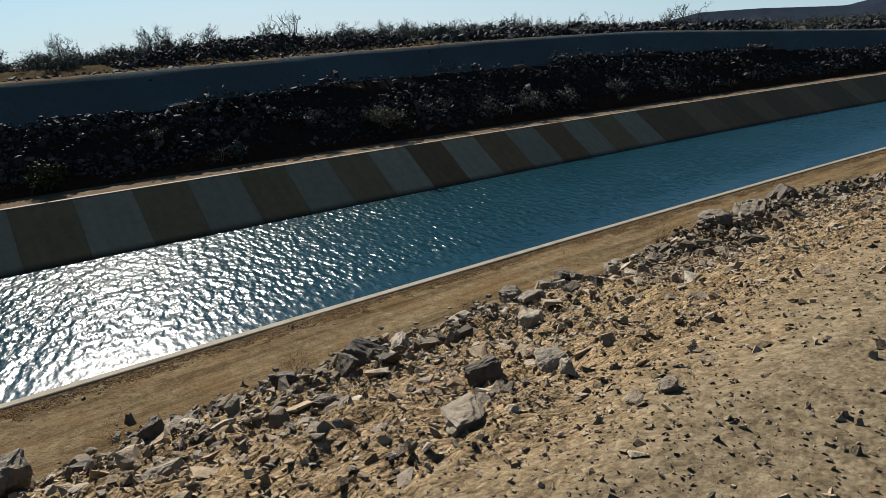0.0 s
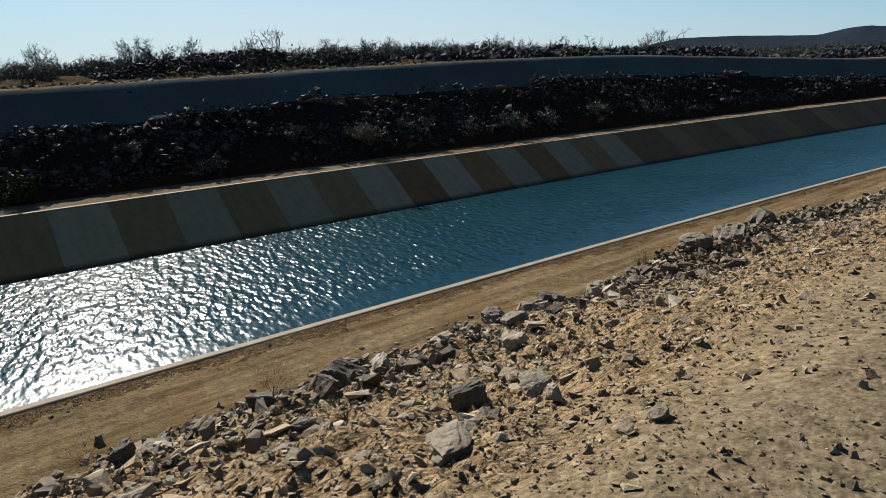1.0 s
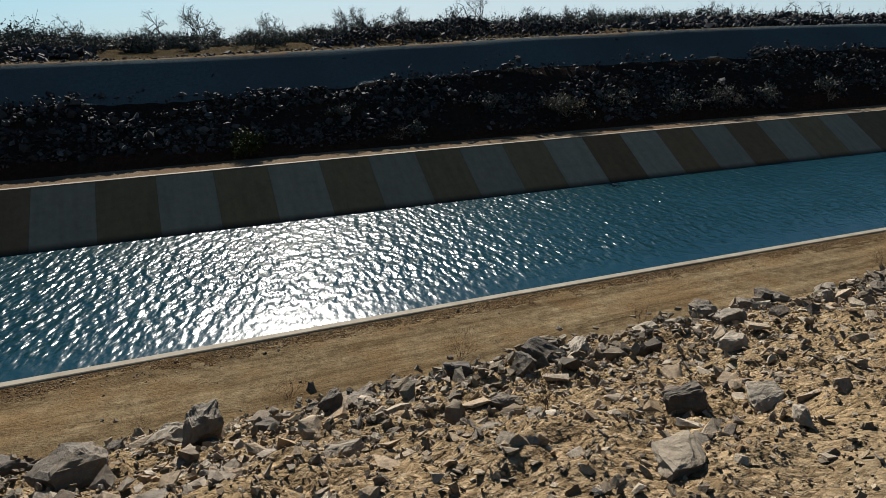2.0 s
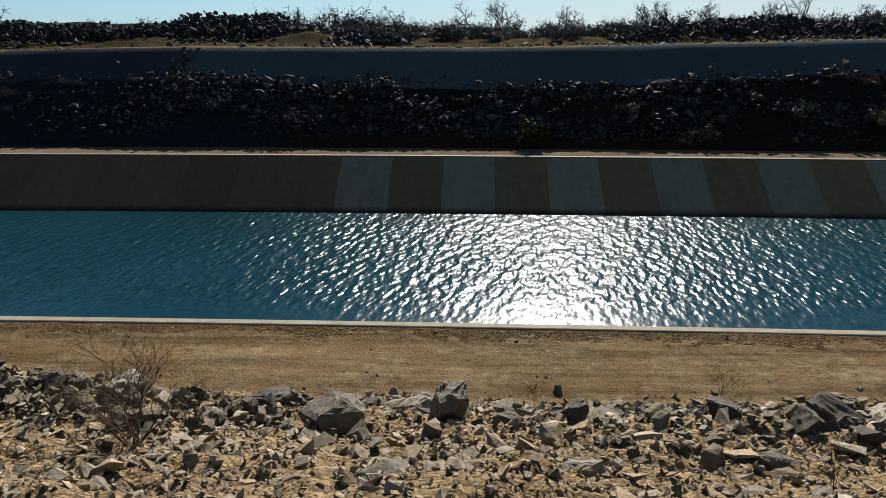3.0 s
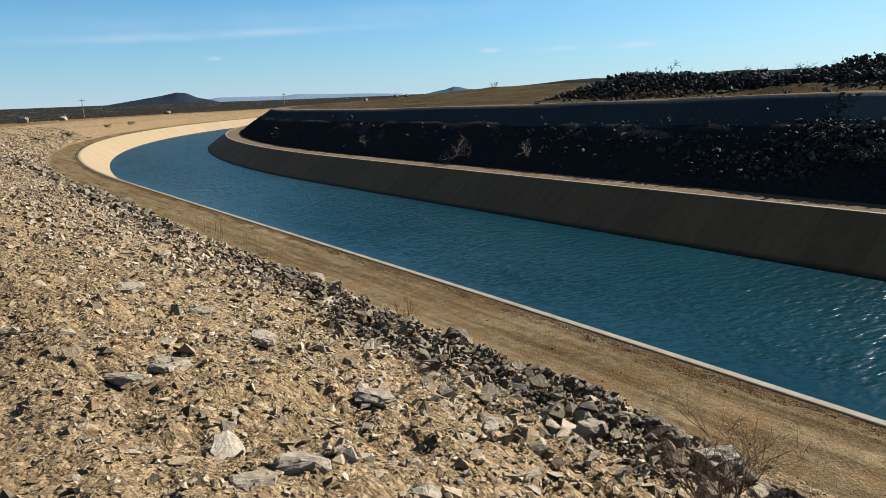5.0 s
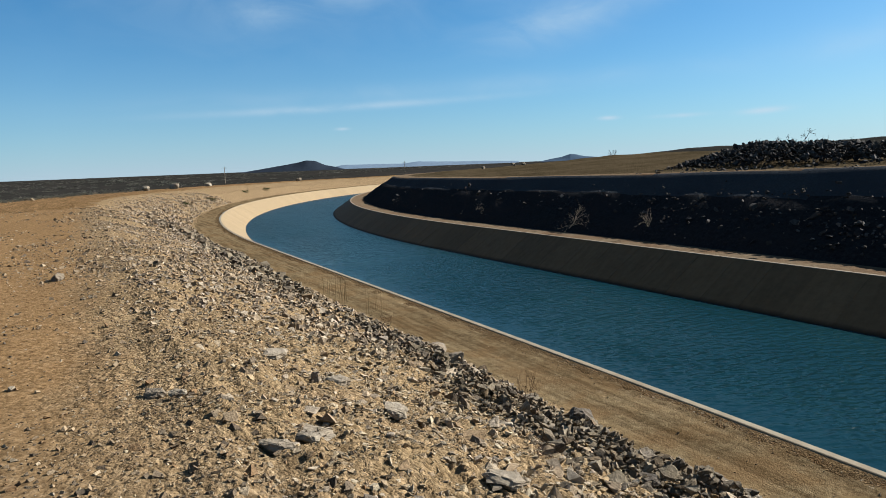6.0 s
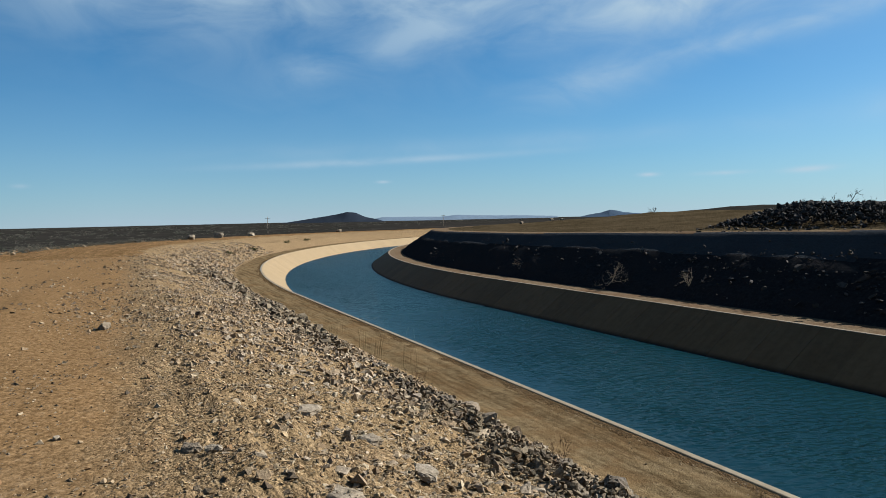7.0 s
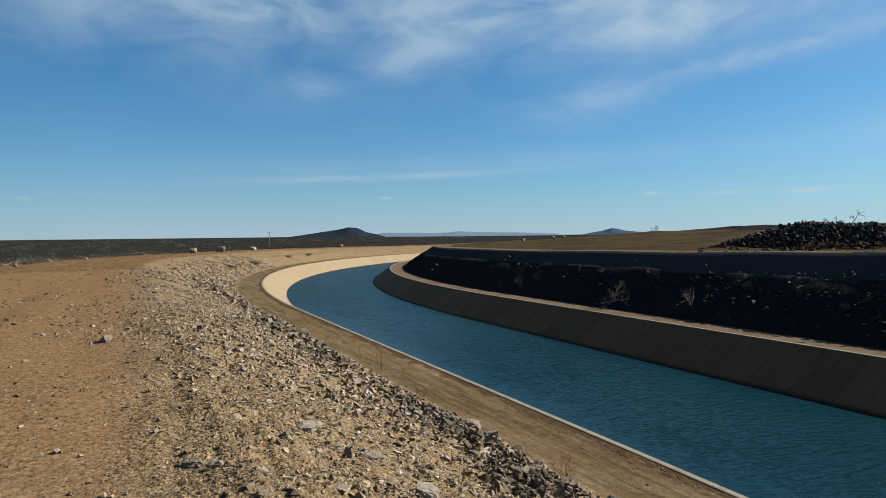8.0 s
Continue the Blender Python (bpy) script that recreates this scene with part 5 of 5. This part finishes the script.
def plain_scrub():
    rng = np.random.RandomState(65)
    n = 800
    az = np.radians(rng.uniform(58, 104, n))
    d = 170 * (1800 / 170) ** rng.uniform(0, 1, n)
    x, y = -d * np.sin(az), d * np.cos(az)
    # keep clear of the canal and its banks
    r = np.hypot(x + BEND_S, y - NEAR_Y - BEND_R)
    k = (r > BEND_R + 34) & ((y < -30) | (x < -70))
    x, y, d = x[k], y[k], d[k]
    h = rng.uniform(0.5, 1.5, len(x)) * np.interp(d, [170, 500], [0.8, 1.4])
    at = np.stack([x, y, np.full(len(x), -4.0)], -1)
    clumps("plain_scrub", "dark dry thorn scrub covering the plain", at, h, h * (1.6 + d / 160), LOOSE, 66, SCRUB_LEAF)


plain_scrub()


def road_edge():
    """Low scrub and dumped stones along the outer edge of the embankment road."""
    rng = np.random.RandomState(67)
    s, v = rng.uniform(40, 125, 170), rng.uniform(-24.5, -20.0, 170)
    x, y = plan(s, v)
    at = np.stack([x, y, near_ground(s, v)], -1)
    h = rng.uniform(0.2, 0.75, 170)
    clumps("edge_scrub", "low dark scrub along the outer edge of the road", at, h, h * rng.uniform(1.4, 2.6, 170), LOOSE, 68, SCRUB_LEAF)
    s, v = rng.uniform(38, 130, 520), -22.5 + rng.normal(0, 1.2, 520)
    x, y = plan(s, v)
    at = np.stack([x, y, near_ground(s, v)], -1)
    ob = scatter("edge_stones", at, power_sizes(520, 0.12, 0.6, 1.8, rng), ROUGH, PEBBLE, rng, 0.4, 0.08)
    tagged(ob, "grey and brown stones dumped along the road edge", "stones", kind="stuff")


road_edge()

# bare trees on the skyline: azimuth to the right, distance, top height over the eye's level in degrees
tree_kinds = [bare_tree(4.0, 500 + k, "leafless grey tree standing above the scrub", 4, DARKTWIG, SCRUB_LEAF, (0, 60, 140, 0)[k], "bare_tree", 0.5, 3, 2 + k % 2, 0.019, 0.6) for k in range(4)]
SKYLINE = [(25.9, 78, 2.75), (3.65, 76, 2.8), (1.3, 78, 2.25), (19.9, 80, 2.2), (16.8, 84, 2.3), (9.1, 80, 2.1), (-4.9, 78, 2.0), (-13, 74, 1.9), (30.5, 84, 1.9), (35, 90, 1.9),
           (44.5, 105, 1.75), (43.4, 108, 1.55), (57.2, 120, 1.7), (55.5, 120, 1.4), (51, 118, 1.4), (14.0, 82, 2.2), (38.5, 96, 1.6), (23.2, 84, 2.2), (-33.8, 62, 1.5), (-36.2, 66, 0.9), (-47.2, 110, 0.5), (-35.0, 64, 1.1), (48, 112, 1.4), (32.8, 82, 1.8)]
tops = [max(v.co.z for c in t.children for v in c.data.vertices) for t in tree_kinds]
for k, (az, d, el) in enumerate(SKYLINE):
    a = radians(az)
    x, y = d * math.sin(a), d * math.cos(a)
    s, v = unplan(x, y)
    u = v - float(width(s)) if s < BEND_S else 40.0
    z = float(far_ground(np.array(s), np.array(u)))
    top = EYE + d * math.tan(radians(el + 0.2))
    h = max(1.2, top - z)
    t = tree_kinds[k % 4] if k < 4 else copy_thing(tree_kinds[k % 4], pose(0, 0, 0))
    tagged(t, group="bare trees on the skyline")
    sc = h / tops[k % 4]
    t.matrix_world = pose(x, y, z, 0, 0, 77 * k) @ Matrix.Diagonal((sc, sc, sc, 1))

# dark round-topped trees at the edge of the plain
for k, (az, d, h) in enumerate(((90.4, 150, 3.0), (86.0, 160, 3.2), (84.6, 150, 2.4), (78.6, 170, 3.4), (79.2, 180, 3.0), (81.0, 190, 2.2), (92.5, 170, 2.0), (97, 150, 2.6), (76.5, 200, 2.6))):
    a = radians(az)
    q = bush("dark rounded thorn tree at the edge of the plain", h, h * 1.4, 600 + k, SCRUB_LEAF, 500, 0.22)
    tagged(q, group="trees on the plain", category="tree")
    q.matrix_world = pose(-d * math.sin(a), d * math.cos(a), -3.9, 0, 0, 41 * k)
# low green shrubs on the sunny slope of the bend
def on_bend(az, v):
    """The place on the near bank, v metres across, that lies at an azimuth to the left."""
    s = np.linspace(20, S_END, 1500)
    x, y = plan(s, v)
    k = int(np.argmin(np.abs(np.degrees(np.arctan2(-x, y)) - az)))
    return float(x[k]), float(y[k]), float(near_ground(s[k], np.array(v)))


for k, (az, v, h) in enumerate(((80.6, -4.5, 0.9), (77.9, -5.5, 0.8), (76.3, -5.5, 0.9), (82.5, -5.0, 0.6))):
    q = bush("small green shrub on the sunlit embankment", h, h * 2.2, 620 + k, GREEN_LEAF, 260, 0.09)
    tagged(q, group="shrubs on the embankment")
    q.matrix_world = pose(*on_bend(az, v), 0, 0, 60 * k)


# ---- far things ----
def pole(az, d, h, base_z):
    a = radians(az)
    base = new("utility_pole")
    bm = bmesh.new()
    bmesh.ops.create_cone(bm, cap_ends=True, segments=8, radius1=0.16, radius2=0.10, depth=h, matrix=Matrix.Translation((0, 0, h / 2)))
    part("post", bm, DEADWOOD, base)
    bm = bmesh.new()
    bmesh.ops.create_cube(bm, size=1, matrix=Matrix.Translation((0, 0, h - 0.6)) @ Matrix.Diagonal((2.2, 0.12, 0.14, 1)))
    part("crossarm", bm, DEADWOOD, base)
    base.matrix_world = pose(-d * math.sin(a), d * math.cos(a), base_z, 0, 0, az)
    tagged(base, "grey wooden utility pole with a crossarm on the plain", "pole", "utility poles")


pole(79.45, 330, 8.5, -4.2)
pole(64.7, 380, 7.5, -3.5)

for k, (az, d, w, mat, lab) in enumerate(((85.4, 120, 2.2, PALE, "pale rock pile at the edge of the plain"), (83.3, 118, 2.6, PALE, "pale boulder at the end of the embankment"), (80.8, 150, 2.0, PALE, "pale rock on the plain"), (73.6, 150, 2.0, GREYROCK, "grey rock beside the embankment road"),
                                          (58.0, 130, 1.3, GREYROCK, "grey rock on the brown rise"), (55.5, 128, 1.3, GREYROCK, "dark rock on the brown rise"), (54.6, 129, 1.1, PALE, "pale rock on the brown rise"), (-39.9, 63, 1.4, PALE, "pale block of stone on the bank top"))):
    a = radians(az)
    x, y = -d * math.sin(a), d * math.cos(a)
    q = boulder(0, 0, (w, w * 0.7), w * 0.55, mat, lab, 700 + k, 33 * k)
    if az < 0:
        s, v = unplan(x, y)
        z = float(far_ground(np.array(s), np.array(v - float(width(s)))))
    elif az < 60:
        r = math.hypot(x + BEND_S, y - NEAR_Y - BEND_R)
        s = BEND_S + BEND_R * math.atan2(-(x + BEND_S), NEAR_Y + BEND_R - y)
        z = float(far_ground(np.array(s), np.array(BEND_R - r - 17.35)))
    else:
        x, y, z = on_bend(az, -20.0)
    q.matrix_world = pose(x, y, z + 0.2 * w, 0, 0, 33 * k)
    tagged(q, category="boulder", group="distant rocks")


def ridge(name, profile, d, depth, material, label, foot=-6.0):
    """A hill range: crest heights given by azimuth (to the left) and elevation in degrees at distance d."""
    profile = sorted(profile)
    az = np.linspace(profile[0][0], profile[-1][0], 90)
    el = np.interp(az, [p[0] for p in profile], [p[1] for p in profile])
    rows = np.linspace(-1, 1, 15)
    vs, fs = [], []
    for i, (a, e) in enumerate(zip(az, el)):
        top = EYE + d * math.tan(radians(e)) - foot
        for r in rows:
            rr = d + depth * r
            z = foot + top * (1 - abs(r) ** 1.5) * (1 + 0.10 * float(fbm(a * 1.3, r * 2 + 5, 4, 81)) * (abs(r) > 0.02)) + d * 0.0004 * float(value_noise(a * 9, r * 3, 83))
            vs.append((-rr * math.sin(radians(a)), rr * math.cos(radians(a)), z))
    n = len(rows)
    for i in range(len(az) - 1):
        for j in range(n - 1):
            k = i * n + j
            fs.append((k, k + 1, k + n + 1, k + n))
    ob = mesh_obj(name, vs, fs, material, smooth=True)
    if ob.data.polygons[n // 2].normal.z < 0:
        ob.data.flip_normals()
    return tagged(ob, label, "hill", kind="structure")


ridge("backdrop_hill_1", [(79, -0.2), (77.5, 0.0), (75.6, 0.27), (74, 0.5), (72.9, 0.72), (72.2, 0.66), (71.4, 0.28), (70.4, 0.08), (69.5, -0.2)], 2600, 350, HILL, "lone dark wooded hill on the horizon, tinted blue for haze")
ridge("backdrop_hill_2", [(71, 0.0), (70, 0.22), (67, 0.20), (65, 0.15), (63.5, 0.28), (61, 0.18), (58, 0.12), (55, 0.0)], 3600, 400, HAZE_HILL, "low range on the horizon, tinted pale blue for haze")
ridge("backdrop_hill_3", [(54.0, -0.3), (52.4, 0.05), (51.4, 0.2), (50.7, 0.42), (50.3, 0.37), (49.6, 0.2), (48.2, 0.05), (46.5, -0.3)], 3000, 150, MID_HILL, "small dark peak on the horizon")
ridge("backdrop_hill_4", [(-52, -0.2), (-55, 0.5), (-57.5, 0.98), (-61.5, 0.99), (-65.5, 0.84), (-67.2, 0.80), (-68.9, 1.18), (-70.2, 1.30), (-71, 1.2), (-75, 1.0), (-82, 0.6), (-90, 0.2)], 1500, 350, HILL, "long dark wooded hill range on the horizon, tinted blue for haze", -3)



# ---- the lining's panels ----
def panel_mesh(name, w, material):
    """A slab lying in the slope's plane: x along the canal, y up the slope, z out of it; its top edge at the origin."""
    length = math.hypot(DEEP, DEEP * RUN) - 0.02
    h, t, b = w / 2 - 0.004, 0.02, 0.006
    bm = bmesh.new()
    lo = [bm.verts.new(p) for p in ((-h, -length, -0.02), (h, -length, -0.02), (h, 0, -0.02), (-h, 0, -0.02))]
    md = [bm.verts.new(p) for p in ((-h, -length, t - b), (h, -length, t - b), (h, 0, t - b), (-h, 0, t - b))]
    hi = [bm.verts.new(p) for p in ((-h + b, -length + b, t), (h - b, -length + b, t), (h - b, -b, t), (-h + b, -b, t))]
    bm.faces.new(hi)
    for a, c in ((lo, md), (md, hi)):
        for i in range(4):
            bm.faces.new((a[i], a[(i + 1) % 4], c[(i + 1) % 4], c[i]))
    me = bpy.data.meshes.new(name)
    bm.to_mesh(me)
    bm.free()
    me.materials.append(material)
    return me


PW = 2.192
meshes = {k: panel_mesh("panel_" + k, PW, m) for k, m in (("light", LIGHT_PANEL), ("olive", OLIVE_PANEL), ("brown", BROWN_PANEL), ("dark", DARK_PANEL), ("cream", CREAM_PANEL))}
slope_angle = math.atan(1 / RUN)


def lay_panels(parent, edge, sign, s, s_to, pick):
    k = 0
    while s < s_to:
        stretch = math.dist(plan(s, edge(s)), plan(s + 1, edge(s + 1)))   # metres along this edge for each metre of s
        c = s + PW / stretch / 2
        p0 = np.array(plan(c - 0.5, edge(c - 0.5)), float)
        p1 = np.array(plan(c + 0.5, edge(c + 0.5)), float)
        t = p1 - p0
        t /= np.linalg.norm(t)
        inward = np.array([-t[1], t[0]]) * sign           # from the edge towards the water
        x, y = plan(c, edge(c))
        down = Vector((inward[0] * math.cos(slope_angle), inward[1] * math.cos(slope_angle), -math.sin(slope_angle)))
        along = Vector((t[0], t[1], 0))
        out = along.cross(-down)
        if out.z < 0:
            along, out = -along, -out
        m = Matrix((along, -down, out)).transposed().to_4x4()
        m.translation = Vector((float(x), float(y), KERB_Z))
        ob = new("panel", meshes[pick(k, c)])
        ob.matrix_world = m
        ob.parent = parent
        k += 1
        s += PW / stretch


FIRST, STEP = 5.05, 2.147                              # the first pale panel, and their spacing in s


def far_pick(k, c):
    j = math.floor((FIRST - c) / STEP)
    if 0 <= j <= 18:
        return "light" if j % 2 == 0 else "brown" if j in (11, 13, 15) else "olive"
    return "dark" if j < 0 or j % 3 else "olive"


lay_panels(far_lining, lambda s: float(width(s)), 1, FIRST - 56 * STEP, 180.0, far_pick)
lay_panels(near_lining, lambda s: 0.0, -1, 45.0, S_END + 25, lambda k, c: "cream")
